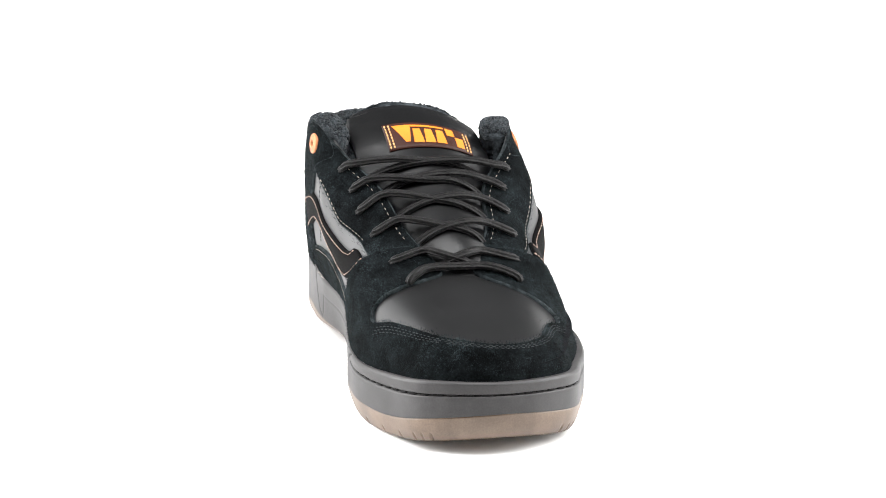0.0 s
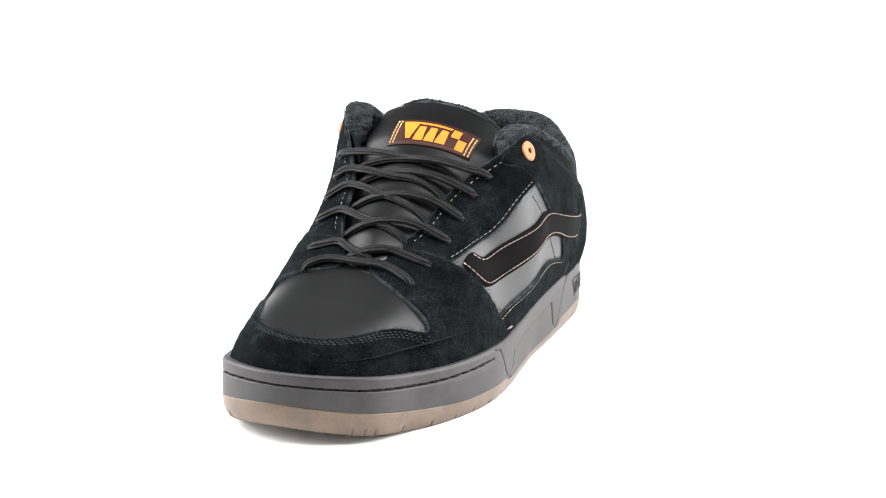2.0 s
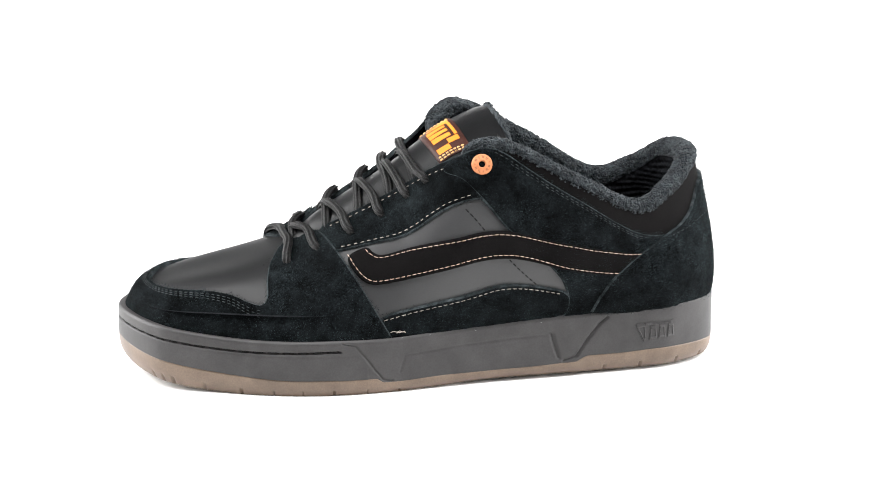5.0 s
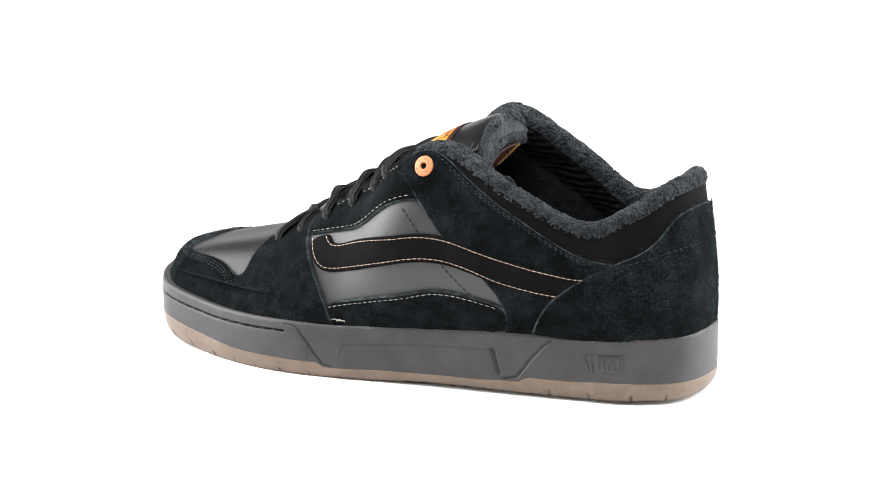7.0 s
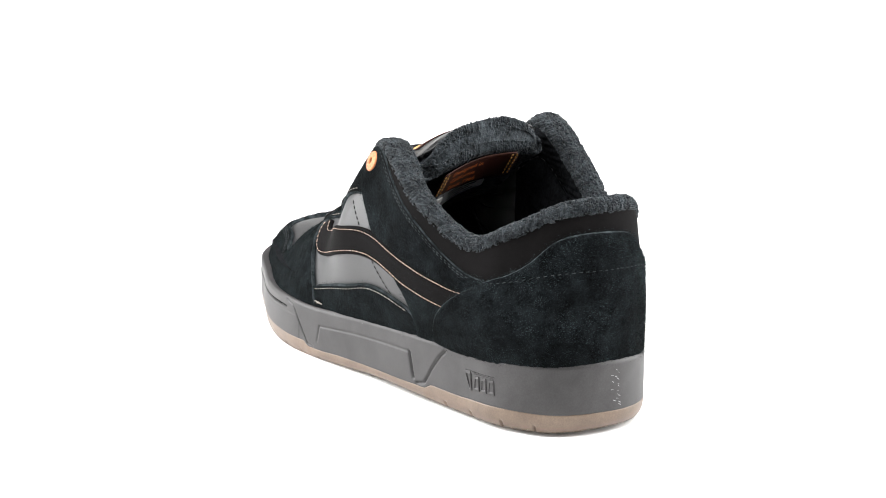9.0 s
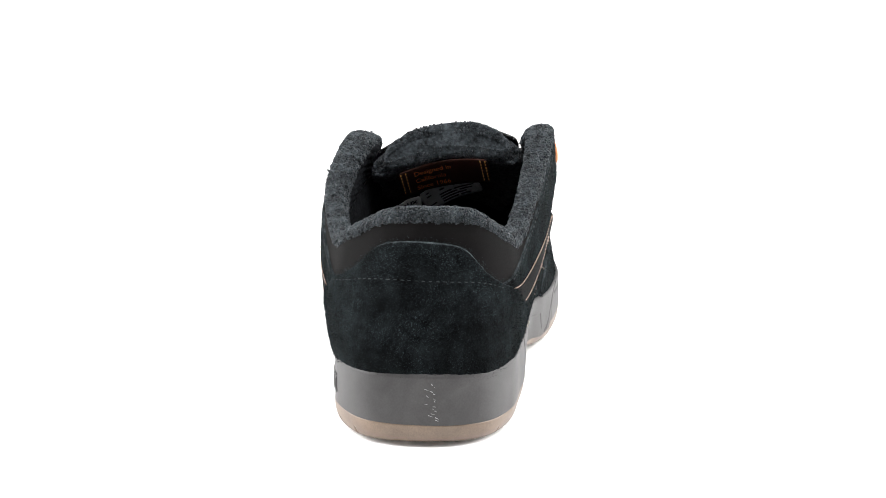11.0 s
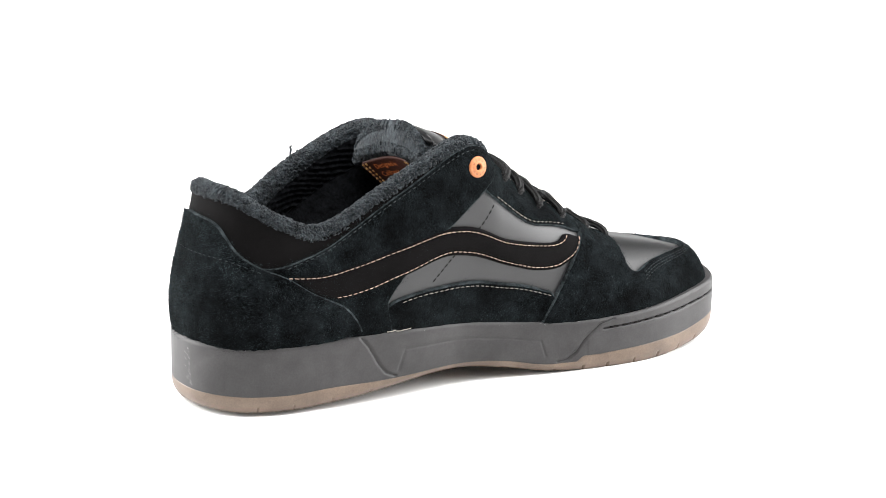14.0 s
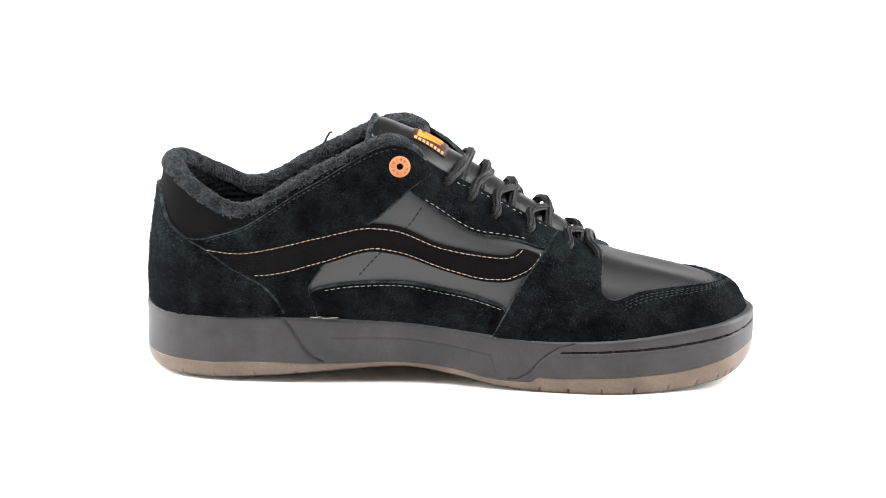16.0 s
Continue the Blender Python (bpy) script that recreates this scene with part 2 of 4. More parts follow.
def away(u, h, line, scale=(28.0, 24.0)):
    """Distance in millimetres from a line drawn on the sole's side."""
    best = np.full(u.shape, 1e3)
    for (a, b), (c, d) in zip(line, line[1:]):
        ax, ay, dx, dy = a * scale[0], b * scale[1], (c - a) * scale[0], (d - b) * scale[1]
        px, py = u * scale[0] - ax, h * scale[1] - ay
        k = np.clip((px * dx + py * dy) / (dx * dx + dy * dy), 0, 1)
        best = np.minimum(best, np.hypot(px - k * dx, py - k * dy))
    return best


TOE_GROOVE = [(8.05, 1.72), (9.0, 1.70), (10.0, 1.66), (11.0, 1.62), (12.0, 1.60), (13.0, 1.62), (14.0, 1.66), (15.0, 1.70), (15.95, 1.70)]
SIDE_GROOVES = [[(3.33, 1.85), (3.45, 1.70), (3.68, 1.25), (3.78, 1.10), (3.95, 1.04)], [(8.0, 1.92), (7.75, 1.85), (7.55, 1.55), (7.35, 1.20), (7.2, 1.06), (7.0, 1.03)],
                [(4.05, 1.20), (4.12, 1.62), (4.6, 1.63), (5.6, 1.62), (6.75, 1.58), (6.85, 1.20)],
                [(20.55, 1.93), (20.45, 1.75), (20.3, 1.35), (20.2, 1.15), (20.05, 1.05)], [(15.75, 1.93), (16.0, 1.86), (16.2, 1.65), (16.5, 1.25), (16.7, 1.08), (16.9, 1.04)],
                [(20.0, 1.15), (19.9, 1.58), (19.0, 1.60), (18.0, 1.58), (17.25, 1.55), (17.15, 1.2)], [(4.02, 1.12), (4.12, 1.62)]]


def build_sole():
    us = np.linspace(0, STATIONS, 1201)[:-1]
    n = outline_normal(us)
    # gum outsole with small notches along its foot
    hs = np.concatenate([np.linspace(0, 0.3, 7), np.linspace(0.38, 1.0, 9)])
    U, H = np.meshgrid(us, hs, indexing="ij")
    P = sole_wall(U, H)
    notch = np.min(np.abs(U[..., None] - np.array(NOTCHES)), -1) < 0.018
    bite = notch & (H > 0.02) & (H < 0.36)
    P[..., :2] -= n[:, None, :] * (bite * 1.3)[..., None]
    inner = np.concatenate([ring(OUTLINE, us) - 12 * n, ring(GUM_LOW, us)[:, None]], -1)[:, None]
    under = np.concatenate([ring(OUTLINE, us) * [0.3, 0.1], ring(GUM_LOW, us)[:, None] + 0.5], -1)[:, None]
    top = np.concatenate([ring(OUTLINE, us) - 4 * n, gum_top(us)[:, None]], -1)[:, None]
    v, f = grid_mesh(np.concatenate([under, inner, P, top], 1), close_u=True)
    f.append(tuple(i * (len(hs) + 3) for i in range(len(us))))
    mesh_part("outsole", v, f, GUM, sneaker, "tan gum rubber outsole with small notches")
    # midsole with stitched toe groove, side grooves and lip
    hs = np.concatenate([np.linspace(1.0, 1.9, 46), np.linspace(1.91, 2.0, 6)])
    U, H = np.meshgrid(us, hs, indexing="ij")
    P = sole_wall(U, H)
    cut = 1.6 * np.exp(-(away(U, H, TOE_GROOVE) / 0.70) ** 4)
    for k, line in enumerate(SIDE_GROOVES):
        deep = (1.3, 0.9, 0.4, 1.2, 1.0, 0.4, 1.3)[k]
        cut += deep * np.exp(-(away(U, H, line) / 0.55) ** 2)
    cut += 0.25 * ((U > 7.5) & (U < 16.3)) * np.clip((H - 1.6) / 0.02, -1, 0) * 0.6
    swell = np.array([noise.noise(Vector((x * 0.05, y * 0.05, z * 0.08))) for x, y, z in P.reshape(-1, 3)]).reshape(U.shape)
    cut += 0.18 * swell
    P[..., :2] -= n[:, None, :] * cut[..., None]
    low = np.concatenate([ring(OUTLINE, us) - 3 * n, gum_top(us)[:, None]], -1)[:, None]
    lip = np.concatenate([ring(OUTLINE, us) - 6 * n, ring(SOLE_TOP, us)[:, None] - 1.0], -1)[:, None]
    bed = np.concatenate([ring(OUTLINE, us) * [0.5, 0.2], np.full((len(us), 1), 24.0)], -1)[:, None]
    v, f = grid_mesh(np.concatenate([low, P, lip, bed], 1), close_u=True)
    f.append(tuple(i * (len(hs) + 3) + len(hs) + 2 for i in range(len(us))))
    midsole = mesh_part("midsole", v, f, RUBBER, sneaker, "charcoal rubber midsole with grooved sidewall")
    # thread lying in the toe groove
    line = np.array(TOE_GROOVE)
    uu = np.linspace(line[0, 0], line[-1, 0], 600)
    pts = sole_wall(uu, np.interp(uu, line[:, 0], line[:, 1]))
    stitch_row("groove_stitching", pts, np.concatenate([outline_normal(uu), np.zeros((600, 1))], -1), 5.4, 1.9, 1.15, 0.3, DARK_THREAD, midsole, "dark stitching in the toe groove", sink=0.75)
    # raised brand mark on the heel's outer side: a wedge and three blocks, as plain shapes
    shapes = [[(2.86, 1.62), (2.70, 1.62), (2.66, 1.20), (2.71, 1.18)]]
    shapes += [[(x, 1.22), (x - 0.155, 1.22), (x - 0.13, 1.53), (x - 0.02, 1.53)] for x in (2.60, 2.41, 2.22)]
    shapes += [[(2.68, 1.62), (2.08, 1.60), (2.08, 1.565), (2.68, 1.575)]]
    for quad in shapes:
        verts = []
        for out, k in ((-1.0, 1.0), (0.30, 1.0), (0.55, 0.72), (0.10, 0.52)):
            mid = np.mean(quad, 0)
            for q in quad:
                q = mid + (np.array(q) - mid) * k
                at = sole_wall(np.array(q[0]), np.array(q[1]))
                at[:2] += outline_normal(q[0]) * out
                verts.append((at * MM).tolist())
        faces = [(12, 13, 14, 15)] + [(4 * r + i, 4 * r + (i + 1) % 4, 4 * r + 4 + (i + 1) % 4, 4 * r + 4 + i) for r in range(3) for i in range(4)]
        mesh_part("heel_mark", verts, faces, RUBBER, midsole, "raised rubber block of the heel mark", smooth=False)
    # pale scuffs at the back of the heel
    verts, faces = [], []
    rng = random.Random(5)
    for k in range(16):
        a, h = -0.02 + rng.gauss(0, 0.05), 1.08 + 0.75 * k / 16
        w, t = rng.uniform(0.012, 0.035), rng.uniform(0.006, 0.016)
        for du, dh in ((-w, 0), (w, t * 2), (w * 1.1, t * 3), (-w * 0.6, t)):
            p = sole_wall(np.array(a + du), np.array(h + dh))
            p[:2] += outline_normal(a + du) * 0.28
            verts.append((p * MM).tolist())
        faces.append((4 * k, 4 * k + 1, 4 * k + 2, 4 * k + 3))
    mesh_part("scuff", verts, faces, SCUFF, midsole, "pale scuff marks on the heel rubber", smooth=False)


def stitch_row(name, pts, normals, dash, gap, wide, high, mat, parent, label="", sink=0.0):
    """Rounded dashes of thread along a line of points."""
    seg = np.linalg.norm(np.diff(pts, axis=0), axis=1)
    arc = np.concatenate([[0], np.cumsum(seg)])
    verts, faces = [], []
    rng = random.Random(len(pts))
    s = 0.4
    while s + dash < arc[-1]:
        e = s + dash * rng.uniform(0.9, 1.06)
        b = len(verts)
        for k, at in enumerate((s, s + 0.22 * dash, e - 0.22 * dash, e)):
            p = np.array([np.interp(at, arc, pts[:, i]) for i in range(3)])
            q = np.array([np.interp(min(at + 0.3, arc[-1]), arc, pts[:, i]) for i in range(3)])
            nn = np.array([np.interp(at, arc, normals[:, i]) for i in range(3)])
            nn /= np.linalg.norm(nn) + 1e-9
            side = np.cross(nn, q - p if at < arc[-1] - 0.31 else p - np.array([np.interp(at - 0.3, arc, pts[:, i]) for i in range(3)]))
            side /= np.linalg.norm(side) + 1e-9
            rise = (0.0 if k in (0, 3) else high) - sink
            w = wide * (0.32 if k in (0, 3) else 0.5)
            for a, h in ((-w, -0.35), (-w * 0.7, rise * 0.8 if rise > 0 else rise), (w * 0.7, rise * 0.8 if rise > 0 else rise), (w, -0.35)):
                if sink:
                    h = h - sink * (h == -0.35)
                verts.append(((p + side * a + nn * h) * MM).tolist())
        for k in range(3):
            for j in range(3):
                c = b + 4 * k + j
                faces.append((c, c + 1, c + 5, c + 4))
        faces += [(b, b + 1, b + 2, b + 3), (b + 15, b + 14, b + 13, b + 12)]
        s = e + gap
    ob = mesh_part(name, verts, faces, mat, parent, label)
    return tagged(ob, kind="stuff")


build_sole()
# ---- upper ----
from mathutils.geometry import delaunay_2d_cdt

SU, SV = 27.0, 82.0  # rough millimetres to a station and to the full height of the wall


def soften(line, closed=True, times=2):
    """Cuts the corners of a line."""
    p = np.asarray(line, float)
    for _ in range(times):
        q = np.roll(p, -1, 0) if closed else p[1:]
        a = p if closed else p[:-1]
        cut = np.stack([0.75 * a + 0.25 * q, 0.25 * a + 0.75 * q], 1).reshape(-1, p.shape[1])
        p = cut if closed else np.concatenate([p[:1], cut, p[-1:]])
    return p


def resample(line, step, closed=False):
    p = np.asarray(line, float)
    if closed:
        p = np.concatenate([p, p[:1]])
    arc = np.concatenate([[0], np.cumsum(np.linalg.norm(np.diff(p, axis=0), axis=1))])
    k = max(4, int(arc[-1] / step))
    s = np.linspace(0, arc[-1], k + 1)
    if closed:
        s = s[:-1]
    return np.stack([np.interp(s, arc, p[:, i]) for i in range(p.shape[1])], 1)


def inside(poly, pts):
    x, y = pts[:, 0], pts[:, 1]
    hit = np.zeros(len(pts), bool)
    for (ax, ay), (bx, by) in zip(poly, np.roll(poly, -1, 0)):
        if ay != by:
            hit ^= ((ay > y) != (by > y)) & (x < (bx - ax) * (y - ay) / (by - ay) + ax)
    return hit


def panel(name, outline, height, mat, label="", step=2.0, parent=None, rough=0.0, raw=None):
    """A sheet of leather of the given outline (station, height) laid on the upper, with its own thickness."""
    edge = resample(soften([(u * SU, v * SV) for u, v in outline]), step * 0.6, True)
    lo, hi = edge.min(0), edge.max(0)
    gx, gy = np.meshgrid(np.arange(lo[0], hi[0], step), np.arange(lo[1], hi[1], step * 0.9), indexing="ij")
    gx = gx + (np.arange(gx.shape[1]) % 2) * step * 0.5
    grid = np.stack([gx.ravel(), gy.ravel()], 1)
    grid = grid[inside(edge, grid)]
    near = np.array([np.min(np.hypot(edge[:, 0] - x, edge[:, 1] - y)) for x, y in grid])
    rim_in = grid[near > step * 0.75]
    d = np.roll(edge, -1, 0) - np.roll(edge, 1, 0)
    d /= np.linalg.norm(d, axis=1, keepdims=True) + 1e-9
    turn = np.sign(np.sum(edge[:, 0] * np.roll(edge[:, 1], -1) - edge[:, 1] * np.roll(edge[:, 0], -1)))
    band = edge + 0.75 * turn * np.stack([-d[:, 1], d[:, 0]], 1)
    clear = np.array([np.min(np.hypot(edge[:, 0] - x, edge[:, 1] - y)) for x, y in band]) > 0.6
    rim_in = np.concatenate([band[clear & inside(edge, band)], rim_in])
    flat = [Vector(p) for p in np.concatenate([edge, rim_in]).tolist()]
    count = len(edge)
    loop = [(i, (i + 1) % count) for i in range(count)]
    out, _, tris, source, _, _ = delaunay_2d_cdt(flat, loop, [], 1, 1e-5)
    uv = np.array([tuple(p) for p in out]) / [SU, SV]
    uv[:, 1] = np.clip(uv[:, 1], 0.0, 1.0)
    rim = [bool(s) and min(s) < count for s in source]
    base, normal = upper(uv[:, 0], uv[:, 1]), upper_normal(uv[:, 0], uv[:, 1])
    lift = np.where(rim, height * 0.62, height)
    if rough:
        lift = lift + np.array([rough * (noise.noise(Vector(p * 0.45)) + 0.5 * noise.noise(Vector(p * 0.12))) for p in base])
    verts = ((base + normal * lift[:, None]) * MM).tolist()
    at = {}
    for k, s in enumerate(source):
        for i in s:
            if i < count:
                at[i] = k
    ring_ids = [at[i] for i in range(count) if i in at]
    low = len(verts)
    verts += ((base[ring_ids] - normal[ring_ids] * 0.9) * MM).tolist()
    faces = [tuple(t) for t in tris]
    m = len(ring_ids)
    faces += [(ring_ids[i], ring_ids[(i + 1) % m], low + (i + 1) % m, low + i) for i in range(m)]
    ob = mesh_part(name, verts, faces, mat, parent or sneaker, label)
    if raw:
        ob.data.materials.append(raw)
        index = np.zeros(len(ob.data.polygons), np.int32)
        for k, q in enumerate(ob.data.polygons):
            index[k] = max(q.vertices) >= low or any(rim[i] for i in q.vertices)
        ob.data.polygons.foreach_set("material_index", index)
        keep = ~np.array(rim)
        nap(ob, (base + normal * lift[:, None])[keep], normal[keep], int(keep.sum()) * 8)
    return ob


def nap(parent, points, normals, number):
    """Short fibres standing on suede."""
    rng = np.random.default_rng(number)
    k = rng.integers(0, len(points), number)
    jit = rng.normal(size=(number, 3)) * 1.1
    n = normals[k]
    p = points[k] + jit - n * np.sum(jit * n, 1, keepdims=True)
    lay = rng.normal(size=(number, 3)) * 0.5 + [-0.5, 0.0, 0.25]
    tip = p + n * rng.uniform(0.15, 0.5, (number, 1)) + lay * 0.8
    side = np.cross(n, tip - p)
    side /= np.linalg.norm(side, axis=1, keepdims=True) + 1e-9
    v = np.stack([p - side * 0.11 - n * 0.2, p + side * 0.11 - n * 0.2, tip], 1).reshape(-1, 3) * MM
    ob = mesh_part("suede_nap", v.tolist(), np.arange(number * 3).reshape(-1, 3).tolist(), NAP, parent, "fine suede fibres", smooth=False)
    tagged(ob, kind="stuff")


def sew(name, line, height, mat, parent, label="", dash=2.1, gap=0.9, wide=0.46, high=0.26, inset=0.0):
    """A row of stitches along a line of (station, height); inset moves it to the line's left, in millimetres."""
    p = resample(soften([(u * SU, v * SV) for u, v in line], False), 0.7)
    if inset:
        d = np.gradient(p, axis=0)
        d /= np.linalg.norm(d, axis=1, keepdims=True)
        p = p + inset * np.stack([-d[:, 1], d[:, 0]], 1)
    uv = p / [SU, SV]
    uv[:, 1] = np.clip(uv[:, 1], 0, 1)
    nn = upper_normal(uv[:, 0], uv[:, 1])
    return stitch_row(name, upper(uv[:, 0], uv[:, 1]) + nn * height, nn, dash, gap, wide, high, mat, parent, label)


def build_shell():
    # charcoal quarters, from the toe's outer side round the heel to the inner side
    us = np.linspace(15.1, 24 + 8.9, 300)
    U, V = np.meshgrid(us, np.linspace(0, 1, 44), indexing="ij")
    v, f = grid_mesh(upper(U, V))
    mesh_part("quarter", v, f, GREY_LEATHER, sneaker, "charcoal grey smooth leather quarter")
    # vamp: both halves of each row meet on the ridge
    ks = np.linspace(0, 3.35, 70)
    vs = np.linspace(0.10, 1, 34)
    K, V = np.meshgrid(ks, vs, indexing="ij")
    a, b = upper(12 + K, V), upper(12 - K, V)[:, ::-1]
    strip = np.concatenate([a, b], 1)
    # ease the ridge
    mid = len(vs)
    for _ in range(5):
        old = strip.copy()
        for j in range(mid - 6, mid + 6):
            strip[:, j] = 0.25 * old[:, j - 1] + 0.5 * old[:, j] + 0.25 * old[:, j + 1]
    # an even sheet over the toes
    V2 = np.concatenate([V, V[:, ::-1]], 1)
    x, y = (strip[..., 0] - 100) / 40, strip[..., 1] / 40
    terms = np.stack([x ** i * y ** j for i in range(5) for j in range(5) if i + j <= 5], -1)
    use = V2 > 0.30
    even = terms @ np.linalg.lstsq(terms[use], strip[..., 2][use], rcond=None)[0]
    w = np.clip((V2 - 0.30) / 0.18, 0, 1)
    w = w * w * (3 - 2 * w)
    strip[..., 2] = strip[..., 2] * (1 - w) + even * w + 0.6
    v, f = grid_mesh(strip)
    me = bpy.data.meshes.new("vamp")
    me.from_pydata(v, [], f)
    bm = bmesh.new()
    bm.from_mesh(me)
    bmesh.ops.remove_doubles(bm, verts=bm.verts, dist=0.0002)
    free = [q for q in bm.verts if q.co.x < 0.146 and q.co.z > 0.041 and not q.is_boundary]
    for _ in range(12):
        bmesh.ops.smooth_vert(bm, verts=free, factor=0.5, use_axis_x=True, use_axis_y=True, use_axis_z=True)
    bmesh.ops.recalc_face_normals(bm, faces=bm.faces)
    part("vamp", bm, LEATHER, sneaker, "smooth black leather vamp")


STRIPE_OUT = [[(2.6, .61), (3.33, .595), (3.68, .567), (4.05, .558), (4.42, .55), (4.70, .55), (4.98, .542), (5.45, .533), (5.88, .517), (6.73, .508),
               (7.20, .50), (7.37, .55), (7.50, .625)],
              [(7.92, .60), (7.73, .442), (7.50, .342), (7.23, .308), (6.65, .317), (6.08, .342), (5.48, .375), (4.98, .392), (4.67, .40),
               (4.37, .392), (4.02, .367), (3.58, .367), (3.1, .39)]]
STRIPE_IN = [[(21.9, .62), (21.37, .658), (20.83, .658), (20.45, .625), (20.08, .608), (19.72, .60), (19.43, .592), (19.13, .558), (18.57, .517),
              (17.85, .505), (17.42, .496), (17.0, .497), (16.76, .535), (16.63, .61)],
             [(16.22, .60), (16.28, .54), (16.47, .425), (16.73, .358), (16.95, .317), (17.42, .308), (17.93, .342), (18.62, .367), (19.10, .40),
              (19.43, .437), (19.90, .408), (20.13, .40), (20.50, .383), (21.0, .41)]]


def build_panels():
    # smooth collar panel round the heel
    panel("collar_panel", [(-4.6, .60), (-2.5, .55), (0, .62), (2.5, .55), (4.9, .62), (5.0, .95), (4.9, 1), (2.5, 1), (0, 1), (-2.5, 1), (-4.9, 1), (-4.9, .95)],
          0.7, NUBUCK, "smooth black nubuck collar panel")
    # lower arch pieces
    arch = panel("arch_panel", [(7.25, .03), (7.22, .133), (6.63, .158), (6.08, .183), (5.43, .208), (4.93, .25), (4.63, .258), (4.35, .25), (3.95, .225), (3.85, .12), (3.95, .0), (7.3, .0)],
                 1.4, SUEDE, "black suede arch panel", rough=0.25, raw=RAW_EDGE)
    sew("stitching", [(7.15, .108), (6.63, .135), (6.08, .16), (5.43, .185), (4.93, .227), (4.63, .235), (4.35, .227), (4.05, .205)], 1.4, PALE_THREAD, arch, "pale stitching", wide=0.32)
    arch = panel("arch_panel", [(16.9, .03), (16.95, .175), (17.28, .20), (17.75, .233), (18.43, .242), (19.05, .25), (19.43, .258), (19.78, .267), (20.2, .25), (20.25, .15), (20.1, .0), (16.85, .0)],
                 1.4, SUEDE, "black suede arch panel", rough=0.25, raw=RAW_EDGE)
    sew("stitching", [(17.05, .16), (17.28, .178), (17.75, .21), (18.43, .219), (19.05, .228), (19.43, .236), (19.78, .243), (20.05, .228)], 1.4, PALE_THREAD, arch, "pale stitching", wide=0.28)
    # eyestays
    stay = panel("eyestay", [(8.6, .72), (8.15, .683), (7.57, .638), (6.9, .59), (6.55, .61), (6.3, .66), (6.0, .705), (5.7, .72), (5.2, .71), (5.2, .85), (5.6, .995), (6.2, 1), (7.0, 1), (8.0, 1), (8.6, 1)],
                 1.3, SUEDE, "black suede eyestay", rough=0.25, raw=RAW_EDGE)
    sew("stitching", [(8.0, .70), (7.57, .665), (6.95, .62), (6.6, .637), (6.33, .688), (6.03, .732), (5.7, .747), (5.5, .745)], 1.3, PALE_THREAD, stay, "pale stitching", wide=0.32, dash=1.9, gap=1.4)
    sew("stitching", [(8.2, .955), (7.5, .955), (7.0, .955), (6.5, .955), (6.05, .95)], 1.3, PALE_THREAD, stay, "pale stitching", wide=0.32, dash=1.7, gap=2.0)
    stay = panel("eyestay", [(15.5, .72), (16.28, .658), (16.53, .67), (17.13, .625), (17.43, .625), (17.78, .683), (18.13, .725), (18.8, .74), (18.8, .9), (18.4, .995), (17.8, 1), (17.0, 1), (16.0, 1), (15.5, 1)],
                 1.3, SUEDE, "black suede eyestay", rough=0.25, raw=RAW_EDGE)
    sew("stitching", [(16.5, .70), (17.13, .652), (17.43, .652), (17.78, .708), (18.10, .748), (18.5, .752)], 1.3, PALE_THREAD, stay, "pale stitching", wide=0.32, dash=1.9, gap=1.4)
    sew("stitching", [(15.9, .955), (16.5, .955), (17.0, .955), (17.5, .955), (17.95, .95)], 1.3, PALE_THREAD, stay, "pale stitching", wide=0.32, dash=1.7, gap=2.0)
    # seam stitches on the charcoal leather
    sew("seam_stitching", [(5.70, .68), (5.28, .545), (4.82, .392), (4.35, .242)], 0.05, DARK_THREAD, sneaker, "black seam stitching", dash=2.2, gap=0.9, wide=0.8)
    sew("seam_stitching", [(18.45, .70), (18.83, .533), (19.25, .417), (19.60, .275)], 0.05, DARK_THREAD, sneaker, "black seam stitching", dash=2.2, gap=0.9, wide=0.8)
    # ankle pieces with their riveted tabs
    ankle = panel("ankle_panel", [(6.02, .905), (6.10, .945), (6.02, .98), (5.7, .995), (5.23, .995), (4.95, .975), (4.55, .925), (4.12, .90), (3.67, .865), (3.22, .82), (2.72, .75), (2.2, .65), (2.6, .4), (3.3, .0),
                                  (4.0, .0), (3.92, .117), (3.97, .217), (4.07, .308), (4.2, .36), (4.47, .467), (4.85, .542), (5.00, .59), (5.22, .667), (5.48, .75), (5.76, .855)],
                  1.5, SUEDE, "black suede ankle panel", rough=0.3, raw=RAW_EDGE)
    sew("edge_stitching", [(5.1, .965), (4.95, .945), (4.55, .897), (4.12, .873), (3.67, .837), (3.22, .79), (2.75, .725)], 1.5, GREY_THREAD, ankle, "grey edge stitching", dash=1.8, gap=1.2, wide=0.5)
    sew("edge_stitching", [(4.85, .915), (4.55, .88), (4.12, .856), (3.67, .82), (3.22, .773), (2.8, .71)], 1.5, GREY_THREAD, ankle, "grey edge stitching", dash=1.8, gap=1.2, wide=0.4)
    ankle = panel("ankle_panel", [(18.22, .91), (18.2, .955), (18.42, .99), (18.80, .995), (19.15, .99), (19.52, .975), (19.95, .96), (20.40, .95), (20.80, .925), (21.33, .842), (22.05, .66), (22.7, .60), (22.0, .45), (21.6, .4), (20.7, .0),
                                  (20.05, .0), (20.15, .183), (20.20, .25), (20.07, .35), (19.73, .50), (19.37, .575), (19.03, .658), (18.60, .79)],
                  1.5, SUEDE, "black suede ankle panel", rough=0.3, raw=RAW_EDGE)
